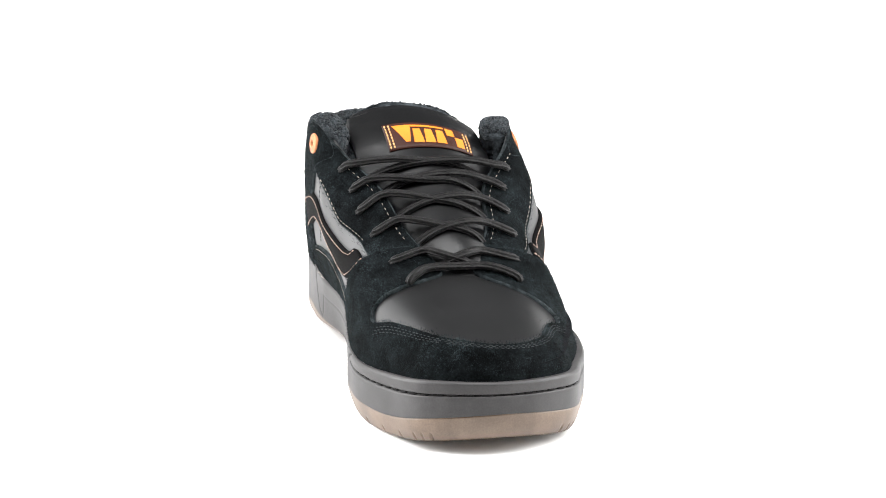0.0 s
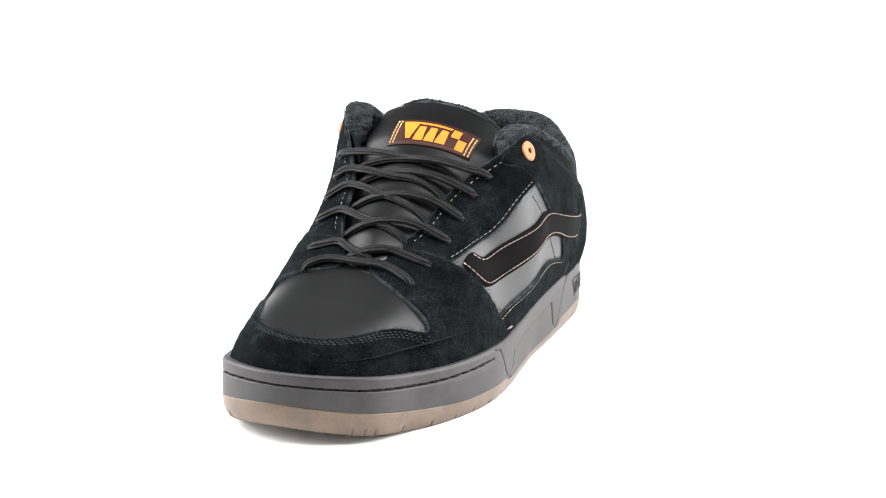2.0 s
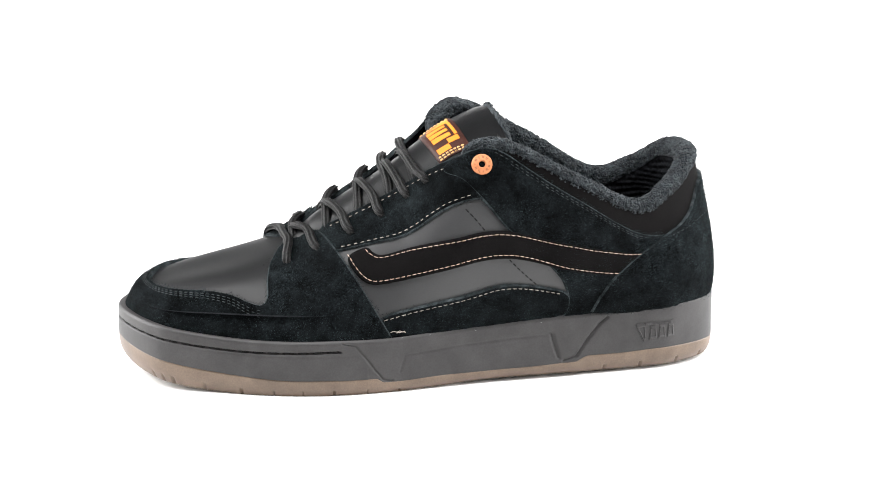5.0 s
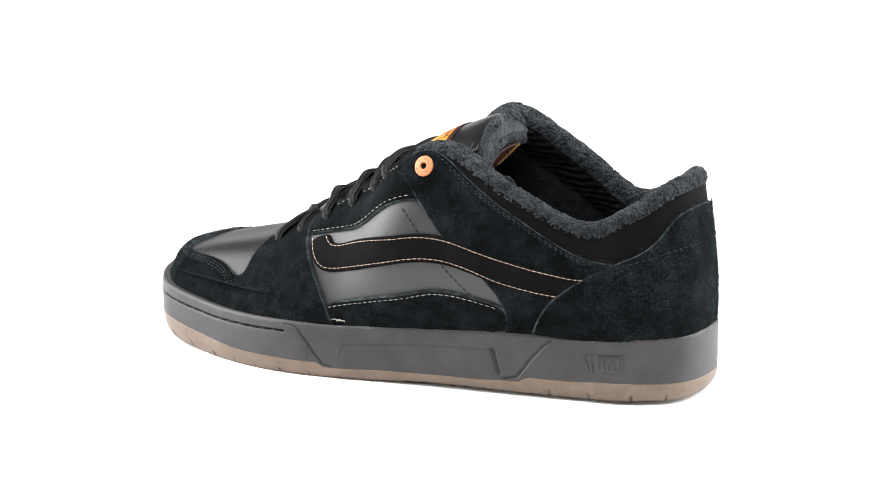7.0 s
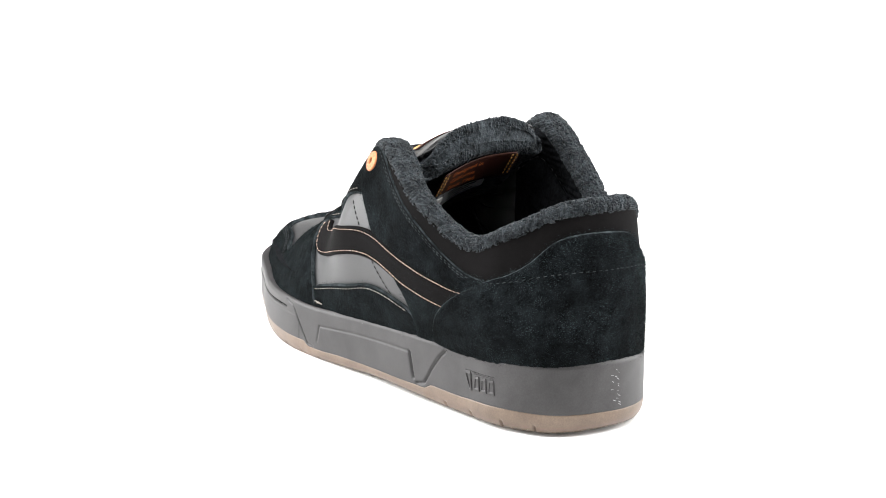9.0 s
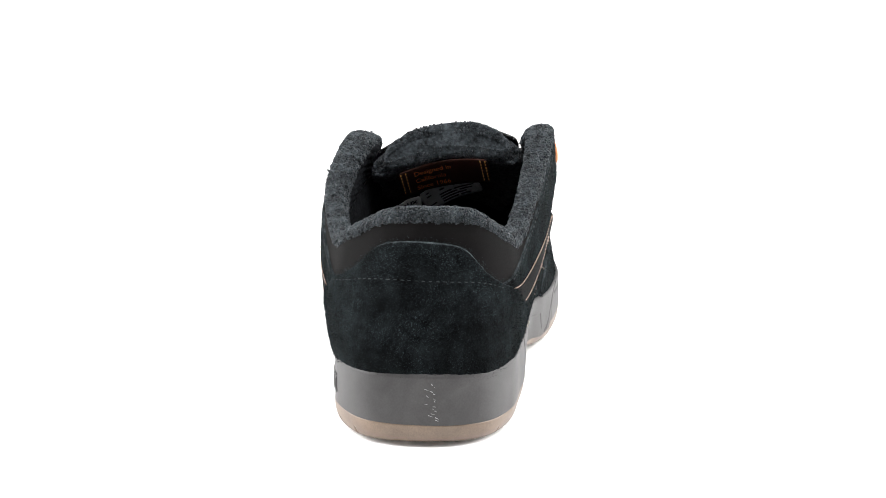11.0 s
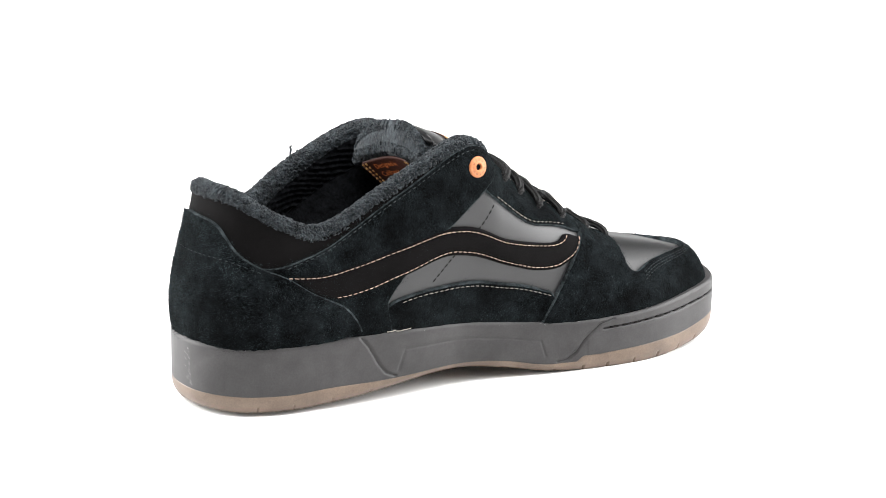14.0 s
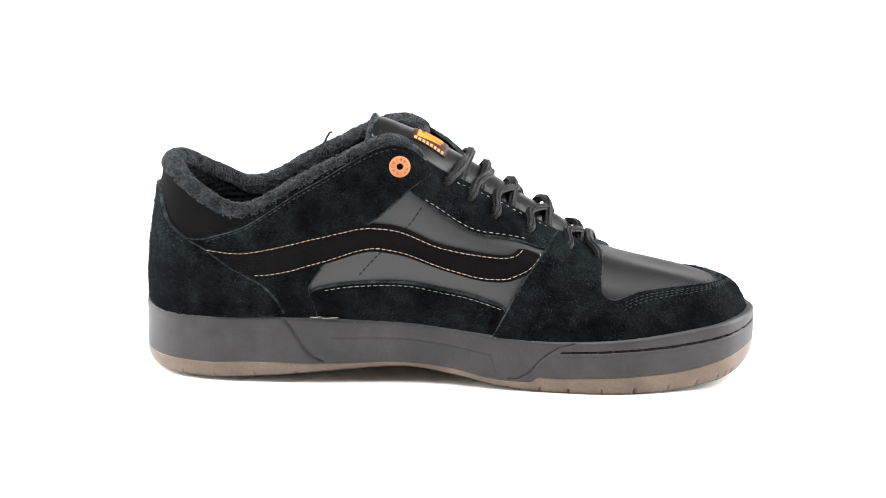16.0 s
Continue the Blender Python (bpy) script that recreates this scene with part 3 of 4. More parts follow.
    sew("edge_stitching", [(18.9, .965), (19.52, .945), (19.95, .93), (20.40, .92), (20.80, .895), (21.33, .815), (21.9, .67)], 1.5, GREY_THREAD, ankle, "grey edge stitching", dash=1.8, gap=1.2, wide=0.5)
    # side stripes
    for top, low, flip in ((STRIPE_OUT[0], STRIPE_OUT[1], -1), (STRIPE_IN[0], STRIPE_IN[1], 1)):
        stripe = panel("side_stripe", top + low, 1.85, NUBUCK, "black nubuck wave stripe edged with tan stitching")
        sew("stitching", top, 1.85, TAN_THREAD, stripe, "tan contrast stitching", inset=flip * 1.7, wide=0.26, high=0.2, dash=2.0, gap=0.8)
        sew("stitching", low, 1.85, TAN_THREAD, stripe, "tan contrast stitching", inset=flip * 1.7, wide=0.26, high=0.2, dash=2.0, gap=0.8)
    # heel counter
    counter = panel("heel_counter", [(3.62, .0), (3.53, .158), (3.35, .367), (3.00, .58), (2.55, .665), (2.2, .68), (1.85, .69), (1.5, .74), (1.25, .815), (1.0, .855), (.5, .865), (0, .862),
                                     (-.45, .845), (-.68, .815), (-.9, .74), (-1.15, .66), (-1.6, .625), (-1.95, .622), (-2.35, .575), (-3.10, .40), (-3.38, .208), (-3.52, .0)],
                    2.45, SUEDE, "black suede heel counter", rough=0.35, raw=RAW_EDGE)
    sew("edge_stitching", [(2.2, .645), (1.7, .63), (1.0, .62), (0, .61), (-1.0, .605), (-1.7, .59)], 2.45, GREY_THREAD, counter, "grey edge stitching", dash=1.8, gap=1.5, wide=0.45)
    # toe guard with the cut-out for the vamp
    toe = panel("toe_guard", [(6.80, -.06), (7.30, .167), (7.70, .392), (8.05, .658), (8.3, .90), (8.42, .985), (8.6, 1), (8.98, .985), (9.12, .9), (9.30, .70), (9.36, .50), (9.34, .34), (9.42, .275), (9.65, .30), (9.95, .385), (10.3, .44), (10.8, .46),
                              (11.3, .50), (11.7, .57), (12.1, .61), (12.6, .59), (13.1, .51), (13.6, .455), (14.1, .42), (14.6, .375), (14.95, .305), (15.13, .285), (15.27, .34), (15.25, .47), (15.05, .70), (14.98, .9), (15.02, .985),
                              (15.45, 1), (15.68, .985), (15.8, .92), (16.07, .75), (16.40, .508), (16.95, .158), (17.42, -.06)],
                2.3, SUEDE, "black suede toe guard", rough=0.35, raw=RAW_EDGE)
    for d in (.03, .055, .08):
        sew("edge_stitching", [(9.45, .26 - d), (9.7, .29 - d), (9.95, .37 - d), (10.3, .425 - d), (10.8, .445 - d), (11.3, .48 - d), (11.7, .55 - d), (12.1, .59 - d), (12.6, .57 - d),
                               (13.1, .49 - d), (13.6, .435 - d), (14.1, .40 - d), (14.6, .355 - d), (14.95, .285 - d)], 2.3, GREY_THREAD, toe, "grey edge stitching", dash=1.8, gap=1.0, wide=0.5)


build_shell()
build_panels()
# ---- terry lining and tongue ----
def nubs(p, size, amount):
    """Height of terry loops at a point in millimetres."""
    q = Vector(p) / size
    return amount * (1.1 - 1.6 * noise.voronoi(q)[0][0]) + 0.35 * amount * noise.noise(q * 2.3)


def fuzzy(points, size, amount, close_u=False, close_v=False):
    """Pushes a grid of points out along its normals by terry loops."""
    du = np.gradient(points, axis=0)
    dv = np.gradient(points, axis=1)
    n = np.cross(du, dv)
    n /= np.linalg.norm(n, axis=-1, keepdims=True) + 1e-9
    flat = points.reshape(-1, 3)
    h = np.array([nubs(p, size, amount) for p in flat]).reshape(points.shape[:2])
    return points, n, h


def tufts(name, points, normals, number, length, mat, parent, label, seed):
    """Many small bent loops of pile standing on a surface."""
    rng = np.random.default_rng(seed)
    flat, nn = points.reshape(-1, 3), normals.reshape(-1, 3)
    pick = rng.integers(0, len(flat), number)
    verts, faces = [], []
    for k in pick:
        p, n = flat[k], nn[k]
        t = rng.normal(size=3)
        t -= n * (t @ n)
        t /= np.linalg.norm(t) + 1e-9
        b = np.cross(n, t)
        long = length * rng.uniform(0.6, 1.2)
        w = 0.55
        i = len(verts)
        mid = p + n * long * 0.6 + t * long * 0.30
        tip = p + n * long * 0.75 + t * long * 0.85
        for q, r in ((p - n * 0.5, 1.0), (mid, 1.1), (tip, 0.5)):
            for a in (0, 2.1, 4.2):
                verts.append(((q + r * w * (math.cos(a) * b + math.sin(a) * (n - t) * 0.7)) * MM).tolist())
        for j in range(2):
            for a in range(3):
                c, d = i + 3 * j + a, i + 3 * j + (a + 1) % 3
                faces.append((c, d, d + 3, c + 3))
        faces.append((i + 6, i + 7, i + 8))
    ob = mesh_part(name, verts, faces, mat, parent, label)
    return tagged(ob, kind="stuff")


# section of the collar roll: inward, up
ROLL = [(0.9, -2.8), (0.0, -1.8), (-0.6, -0.2), (-0.4, 2.2), (1.0, 4.4), (3.4, 5.2), (6.2, 4.2), (8.4, 1.6), (9.4, -2.0), (9.6, -6.5), (9.0, -12.0), (8.0, -20.0)]


def build_collar():
    us = np.linspace(18.32, 24 + 5.72, 560)
    sec = resample(soften(ROLL, False, 2), 0.85)
    T = ring(TOPLINE, us)
    d = np.gradient(T[:, :2], axis=0)
    n = np.stack([d[:, 1], -d[:, 0]], -1)
    n /= np.linalg.norm(n, axis=1, keepdims=True)
    ends = np.clip(np.minimum(us - us[0], us[-1] - us) / 0.22, 0, 1) ** 0.5
    near = np.clip((np.abs(us - 24) - 3.6) / 1.2, 0, 1)
    drop = np.clip((np.abs(us - 24) - 2.0) / 1.5, 0, 1) * 1.6
    wing, low = 0.92 + np.where(us > 24, 0.35, 0.28) * near, 0.84 - 0.46 * near
    P = np.empty((len(us), len(sec), 3))
    for j, (a, h) in enumerate(sec):
        a2 = 3.2 + (a * np.where(a > 3, wing, 1.0) - 3.2) * (0.35 + 0.65 * ends)
        a2 = a2 - np.where(j < 4, 0.5 * near, 0.0)
        h = h + 1.2
        h2 = np.where(h > -6, -1.5 + (h * np.where(h > 0, low, 1.0) + 1.5) * (0.35 + 0.65 * ends), h)
        P[:, j, :2] = T[:, :2] + n * a2[:, None]
        P[:, j, 2] = T[:, 2] + h2 - (drop * max(0.0, 1 - j / 4) if j < 4 else 0.0)
    P, nn, h = fuzzy(P, 2.0, 0.62)
    out = np.sign((nn[:, len(sec) // 3, 2]).mean())
    wave = np.array([noise.noise(Vector((q[0] * 0.05, q[1] * 0.05, q[2] * 0.07))) for q in P.reshape(-1, 3)]).reshape(P.shape[:2])
    ribs = 0.6 * np.sin(2 * math.pi * P[..., 2] / 2.9 + 5.0 * wave) * (np.arange(len(sec)) > len(sec) * 0.62)
    P = P + nn * (out * (h + ribs))[..., None]
    v, f = grid_mesh(P)
    f.append(tuple(range(len(sec))))
    f.append(tuple((len(us) - 1) * len(sec) + k for k in range(len(sec))))
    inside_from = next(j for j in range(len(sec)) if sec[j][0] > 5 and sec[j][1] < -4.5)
    roll = mesh_part("collar_lining", v, f, TERRY, sneaker, "fluffy charcoal terry collar lining")
    # inner faces of the roll get the darkened copy, painting shade down inside
    roll.data.materials.append(TERRY_SHADED)
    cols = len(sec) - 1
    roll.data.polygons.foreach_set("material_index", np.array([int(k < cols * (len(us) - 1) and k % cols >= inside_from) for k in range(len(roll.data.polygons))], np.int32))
    tufts("terry_nap", P[3:-3, 2:inside_from], nn[3:-3, 2:inside_from] * out, 12000, 0.85, TERRY, roll, "terry loops", 3)
    # inner wall and footbed, in terry with the shade painted in
    W = np.empty((len(us), 12, 3))
    for j, k in enumerate(np.linspace(0, 1, 12)):
        W[:, j, :2] = T[:, :2] + n * (8.2 * wing + 3.0 * k)[:, None]
        W[:, j, 2] = (T[:, 2] - 19) * (1 - k) + 34 * k
    v, f = grid_mesh(W)
    mesh_part("inner_lining", v, f, TERRY_SHADED, sneaker, "ribbed terry inner lining with shade put into its colour")
    us = np.linspace(0, 24, 97)[:-1]
    n2 = outline_normal(us)
    a = np.concatenate([ring(OUTLINE, us) - 6 * n2, np.full((96, 1), 36.0)], -1)[:, None]
    b = np.concatenate([ring(OUTLINE, us) * [0.5, 0.2], np.full((96, 1), 35.0)], -1)[:, None]
    v, f = grid_mesh(np.concatenate([a, b], 1), close_u=True)
    f.append(tuple(2 * i + 1 for i in range(96)))
    mesh_part("footbed", v, f, TERRY_SHADED, sneaker, "terry footbed, its colour darkened for the shade inside")


TONGUE = [(78, 54.5, 16), (58, 70.5, 20), (43, 80.5, 24), (15, 98, 31), (0, 107.5, 34), (-13, 115.2, 35), (-25, 120.5, 35), (-34, 124, 33), (-40, 125, 28)]


def tongue(s, w, depth=0.0):
    """Point of the tongue: s 0 at the vamp, 1 at its top edge; w -1 inner to 1 outer side; depth behind its face."""
    t = np.array(TONGUE, float)
    k = np.asarray(s, float) * (len(t) - 1)
    i = np.clip(np.floor(k).astype(int), 0, len(t) - 2)
    f = (k - i)[..., None]
    at = lambda j: t[np.clip(j, 0, len(t) - 1)]
    p0, p1, p2, p3 = at(i - 1), at(i), at(i + 1), at(i + 2)
    c = p1 + 0.5 * f * (p2 - p0 + f * (2 * p0 - 5 * p1 + 4 * p2 - p3 + f * (3 * (p1 - p2) + p3 - p0)))
    d = p2 - p1
    d = d / np.hypot(d[..., 0], d[..., 2 - 1])[..., None]
    y = c[..., 2] * w
    low = np.clip(1 - np.asarray(s) * 1.7, 0, 1)
    arch = (0.0085 + 0.017 * low) * y * y * (0.75 + 0.25 * np.clip(np.asarray(s) * 2, 0, 1))
    arch = arch + 0.55 * low ** 0.5 * np.sin(0.9 * y / 6 + 26 * np.asarray(s)) * np.clip(1 - np.abs(w), 0, 1)
    nx, nz = d[..., 1], -d[..., 0]
    flip = np.where(nz < 0, -1.0, 1.0)
    off = -(arch + depth)
    twist = -0.12 * y * np.clip(np.asarray(s) * 2.5 - 0.9, 0, 1)
    return np.stack([c[..., 0] + flip * nx * off, 2.0 + y, c[..., 1] + flip * nz * off + twist], -1)


def hung(corner, across, down, bulge, x, y, out=0.0):
    """Point of a small bowed sheet of cloth: x 0 to 1 across, y 0 to 1 down, out from its face."""
    corner, across, down = (np.array(q) for q in (corner, across, down))
    n = np.cross(down, across)
    n /= np.linalg.norm(n)
    return corner + across * x + down * y + n * (out - bulge * math.sin(math.pi * min(max(x, 0), 1)) * (1 - 0.3 * y))


def cloth(name, place, mat, parent, label):
    """A thin sheet with rounded corners on the surface that place() gives."""
    r, c = 12, 24
    xs, ys = np.linspace(0, 1, c), np.linspace(0, 1, r)
    grids = []
    for out in (0.0, -0.5):
        rows = []
        for i, y in enumerate(ys):
            trim = 0.035 * max(0.0, abs(y - 0.5) * 2 - 0.75) / 0.25
            rows.append([place(trim + (1 - 2 * trim) * x, y, out) for x in xs])
        grids.append(np.array(rows))
    v, f = grid_mesh(grids[0])
    n0 = len(v)
    v2, f2 = grid_mesh(grids[1])
    f += [tuple(i + n0 for i in q) for q in f2]
    rim = [(i, 0) for i in range(r)] + [(r - 1, j) for j in range(1, c)] + [(i, c - 1) for i in range(r - 2, -1, -1)] + [(0, j) for j in range(c - 2, 0, -1)]
    ids = [i * c + j for i, j in rim]
    f += [(ids[k], ids[(k + 1) % len(ids)], ids[(k + 1) % len(ids)] + n0, ids[k] + n0) for k in range(len(ids))]
    return mesh_part(name, v + v2, f, mat, parent, label)


def build_tongue():
    S, W = np.meshgrid(np.linspace(0, 0.955, 60), np.linspace(-1, 1, 50), indexing="ij")
    face = tongue(S, W)
    v, f = grid_mesh(face)
    b = len(v)
    back = tongue(S, W, 1.6)
    v2, f2 = grid_mesh(back)
    v += v2
    f += [tuple(i + b for i in q) for q in f2]
    r, c = S.shape
    border = [(i, 0) for i in range(r)] + [(r - 1, j) for j in range(1, c)] + [(i, c - 1) for i in range(r - 2, -1, -1)]
    ids = [i * c + j for i, j in border]
    f += [(ids[k], ids[k + 1], ids[k + 1] + b, ids[k] + b) for k in range(len(ids) - 1)]
    body = mesh_part("tongue", v, f, TONGUE_LEATHER, sneaker, "padded black leather tongue")
    # thick terry back of the tongue
    turn = np.linspace(0, 2 * math.pi, 190)[:-1]
    ss = np.concatenate([np.linspace(0.25, 0.985, 110), 0.985 + 0.035 * np.sin(np.linspace(0.15, math.pi / 2, 10))])
    P = np.empty((len(ss), len(turn), 3))
    for i, s in enumerate(ss):
        cap = 1.0 if s <= 0.985 else math.sqrt(max(0.0, 1 - ((s - 0.985) / 0.036) ** 2))
        pad = min(1, max(0, (s - 0.25) / 0.35))
        roll = min(1, max(0, (s - 0.80) / 0.1))
        thick = (4.0 + 3.2 * pad + 0.8 * roll) * (0.25 + 0.75 * cap)
        for j, a in enumerate(turn):
            ca, sa = math.cos(a), math.sin(a)
            w = math.copysign(abs(ca) ** 0.5, ca) * 1.04
            z = math.copysign(abs(sa) ** 0.7, sa)
            P[i, j] = tongue(np.array(s), np.array(w), 5.2 + 2.6 * pad + 0.7 * roll - thick * z - 1.6 * np.clip((s - 0.93) / 0.05, 0, 1))
    P, nn, h = fuzzy(P, 2.0, 0.6)
    centre = P.mean(1, keepdims=True)
    out = np.sign(((P - centre) * nn).sum(-1).mean())
    P = P + nn * (out * h)[..., None]
    v, f = grid_mesh(P, close_v=True)
    f.append(tuple((len(ss) - 1) * len(turn) + k for k in range(len(turn))))
    lining = mesh_part("tongue_lining", v, f, TERRY, body, "thick charcoal terry tongue lining")
    away = np.sin(turn) < 0.35
    pile_at = np.concatenate([P[60:, away].reshape(-1, 3), P[-12:, ~away].reshape(-1, 3)])
    pile_to = np.concatenate([nn[60:, away].reshape(-1, 3), nn[-12:, ~away].reshape(-1, 3)])
    tufts("terry_nap", pile_at, pile_to * out, 8000, 0.55, TERRY, lining, "terry loops", 8)

    # woven label across the face
    def patch(name, s0, s1, w0, w1, depth, mat, parent, label="", steps=(10, 26), thick=0.6, tilt=0.0):
        a, b2 = np.meshgrid(np.linspace(s0, s1, steps[0]), np.linspace(w0, w1, steps[1]), indexing="ij")
        a = a - tilt * b2
        top, under = tongue(a, b2, depth), tongue(a, b2, depth - math.copysign(thick, depth))
        v, f = grid_mesh(top)
        n0 = len(v)
        v2, f2 = grid_mesh(under)
        f += [tuple(i + n0 for i in q) for q in f2]
        r, c = a.shape
        loop = [(i, 0) for i in range(r)] + [(r - 1, j) for j in range(1, c)] + [(i, c - 1) for i in range(r - 2, -1, -1)] + [(0, j) for j in range(c - 2, 0, -1)]
        ids = [i * c + j for i, j in loop]
        f += [(ids[k], ids[(k + 1) % len(ids)], ids[(k + 1) % len(ids)] + n0, ids[k] + n0) for k in range(len(ids))]
        return mesh_part(name, v + v2, f, mat, parent, label)

    S0, S1, W0, W1 = 0.527, 0.692, -0.55, 0.72
    badge = patch("tongue_label", S0, S1, W0, W1, -0.7, LABEL_BROWN, body, "dark brown woven label with orange mark and gold stitching")

    def mark(name, quads, depth, mat, parent, label):
        """Flat printed shapes; corners in label space (0 to 1 across, 0 to 1 up)."""
        verts, faces = [], []
        for q in quads:
            b = len(verts)
            k = 5
            for i in range(k):
                for j in range(k):
                    r, d = j / (k - 1), i / (k - 1)
                    x, y = ((q[0][c] * (1 - r) + q[1][c] * r) * (1 - d) + (q[3][c] * (1 - r) + q[2][c] * r) * d for c in (0, 1))
                    verts.append((tongue(np.array(S0 + (S1 - S0) * y), np.array(W0 + (W1 - W0) * x), depth) * MM).tolist())
            faces += [(b + k * i + j, b + k * i + j + 1, b + k * i + k + j + 1, b + k * i + k + j) for i in range(k - 1) for j in range(k - 1)]
        return mesh_part(name, verts, faces, mat, parent, label, smooth=False)

    # a plain wedge and blocks under a bar, and two offset squares
    quads = [[(.10, .88), (.235, .88), (.235, .20), (.205, .20)], [(.235, .88), (.31, .88), (.26, .20), (.235, .20)]]
    quads += [[(x + .025, .70), (x + .105, .70), (x + .12, .16), (x, .16)] for x in (.30, .435, .57)]
    quads += [[(.31, .88), (.70, .88), (.69, .79), (.31, .79)], [(.715, .86), (.81, .86), (.81, .52), (.715, .52)], [(.81, .50), (.905, .50), (.905, .12), (.81, .12)]]
    mark("label_print", quads, -0.86, ORANGE, badge, "orange printed mark of bars and squares")
    for a in (.025, .065, .935, .975):
        ys = np.linspace(0.04, 0.96, 60)
        pts = tongue(S0 + (S1 - S0) * ys, np.full(60, W0 + (W1 - W0) * a), -0.75)
        nn2 = tongue(S0 + (S1 - S0) * ys, np.full(60, W0 + (W1 - W0) * a), -1.75) - pts
        stitch_row("label_stitching", pts, nn2, 1.7, 0.5, 0.8, 0.5, GOLD_THREAD, badge, "gold zigzag stitching")

    # label under the tongue, with two rows of stitches at each end
    def inner_place(x, y, out=0.0):
        return hung((-43.6, 25.5, 100.4), (-0.8, -43.7, 8.4), (14.4, -2.1, -13.8), 3.6, x, y, out)

    inner = cloth("inner_label", inner_place, LABEL_BROWN, body, "dark brown inner label with rust lettering")
    wording(inner, ["Designed in", "California", "Since 1966"], RUST, lambda x, y: inner_place(0.17 + 0.47 * x, 0.06 + 0.86 * y, 0.3), 1.0)
    for a in (.03, .085, .92, .97):
        ys = np.linspace(0.03, 0.97, 60)
        pts = np.array([inner_place(a, y, 0.2) for y in ys])
        nn2 = np.array([inner_place(a, y, 1.2) for y in ys]) - pts
        stitch_row("label_stitching", pts, nn2, 1.5, 1.1, 0.7, 0.4, GOLD_THREAD, inner, "gold stitching")

    def size_place(x, y, out=0.0):
        return hung((-23.0, 16.7, 85.7), (-3.3, -27.5, 12.5), (13.0, -5.0, -11.0), 3.0, x, y, out)

    size = cloth("size_label", size_place, TAG_GREY, body, "grey satin size label with small print")
    verts, faces = [], []
    rows = ((0.14, (.12, .17, .36, .41, .60, .65, .82, .87)), (0.30, (.10, .18, .34, .42, .58, .66, .80, .88)), (0.50, (.30, .52, .56, .90)), (0.62, (.30, .60, .64, .86)), (0.74, (.08, .20, .30, .74)), (0.86, (.30, .58, .62, .80)))
    for y, spans in rows:
        for a, b2 in zip(spans[::2], spans[1::2]):
            i = len(verts)
            for e in range(4):
                for q in (y - 0.025, y + 0.025):
                    verts.append((size_place(a + (b2 - a) * e / 3, q, 0.25) * MM).tolist())
            faces += [(i + 2 * e, i + 2 * e + 2, i + 2 * e + 3, i + 2 * e + 1) for e in range(3)]
    mesh_part("small_print", verts, faces, INK, size, "rows of small black print", smooth=False)

    def tag_place(x, y, out=0.0):
        return hung((-30.6, 26.6, 81.6), (4.6, -11.2, 4.6), (8.6, -0.8, -9.0), 1.2, x, y, out)

    tag = cloth("fibre_tag", tag_place, TAG_WHITE, body, "white satin tag with black lettering")
    wording(tag, ["FAUX", " FUR"], INK, lambda x, y: tag_place(0.10 + 1.55 * x, 0.06 + 0.72 * y, 0.25), 1.0, 0.03)
    return body


def wording(parent, lines, mat, place, fill, bold=0.0):
    """Lettering laid on a surface: place maps (0 to 1 across, 0 to 1 down) to a point."""
    for k, line in enumerate(lines):
        data = bpy.data.curves.new("lettering", "FONT")
        data.body, data.size, data.offset = line, 1.0, bold
        ob = new("lettering", data)
        bpy.context.view_layer.update()
        me = bpy.data.meshes.new_from_object(ob.evaluated_get(bpy.context.evaluated_depsgraph_get()))
        bpy.data.objects.remove(ob)
        xs = [q.co.x for q in me.vertices]
        wide = 7.2
        for q in me.vertices:
            x, y = q.co.x / wide * 1.35 * fill, (k + 0.85 - q.co.y * 0.8) / len(lines)
            q.co = Vector(place(x, y) * MM)
        finish("lettering", me, mat, parent, "small printed lettering", False)


TONGUE_LEATHER = grained("glossy_black_leather", (0.0022, 0.0022, 0.0025), (0.0040, 0.0040, 0.0043), 0.34, 0.0006, 0.03, 0.15)
TONGUE_LEATHER.node_tree.nodes["Principled BSDF"].inputs["Specular IOR Level"].default_value = 0.26
# darker copy of TERRY: shade inside the opening is put into the colour
TERRY_SHADED = grained("shaded_terry", (0.003, 0.0034, 0.004), (0.012, 0.013, 0.015), 1.0, 0.0016, 0.006, 1.0, bump_size=0.001)
TERRY_SHADED.node_tree.nodes["Principled BSDF"].inputs["Specular IOR Level"].default_value = 0.05
build_collar()
build_tongue()


# ---- laces and rivets ----
HOLES_OUT = [(6.38, .92), (6.74, .88), (7.24, .825), (7.80, .80), (8.38, .74), (8.95, .655)]
HOLES_IN = [(17.9, .915), (17.42, .865), (17.0, .79), (16.40, .79), (15.70, .768), (15.1, .73)]


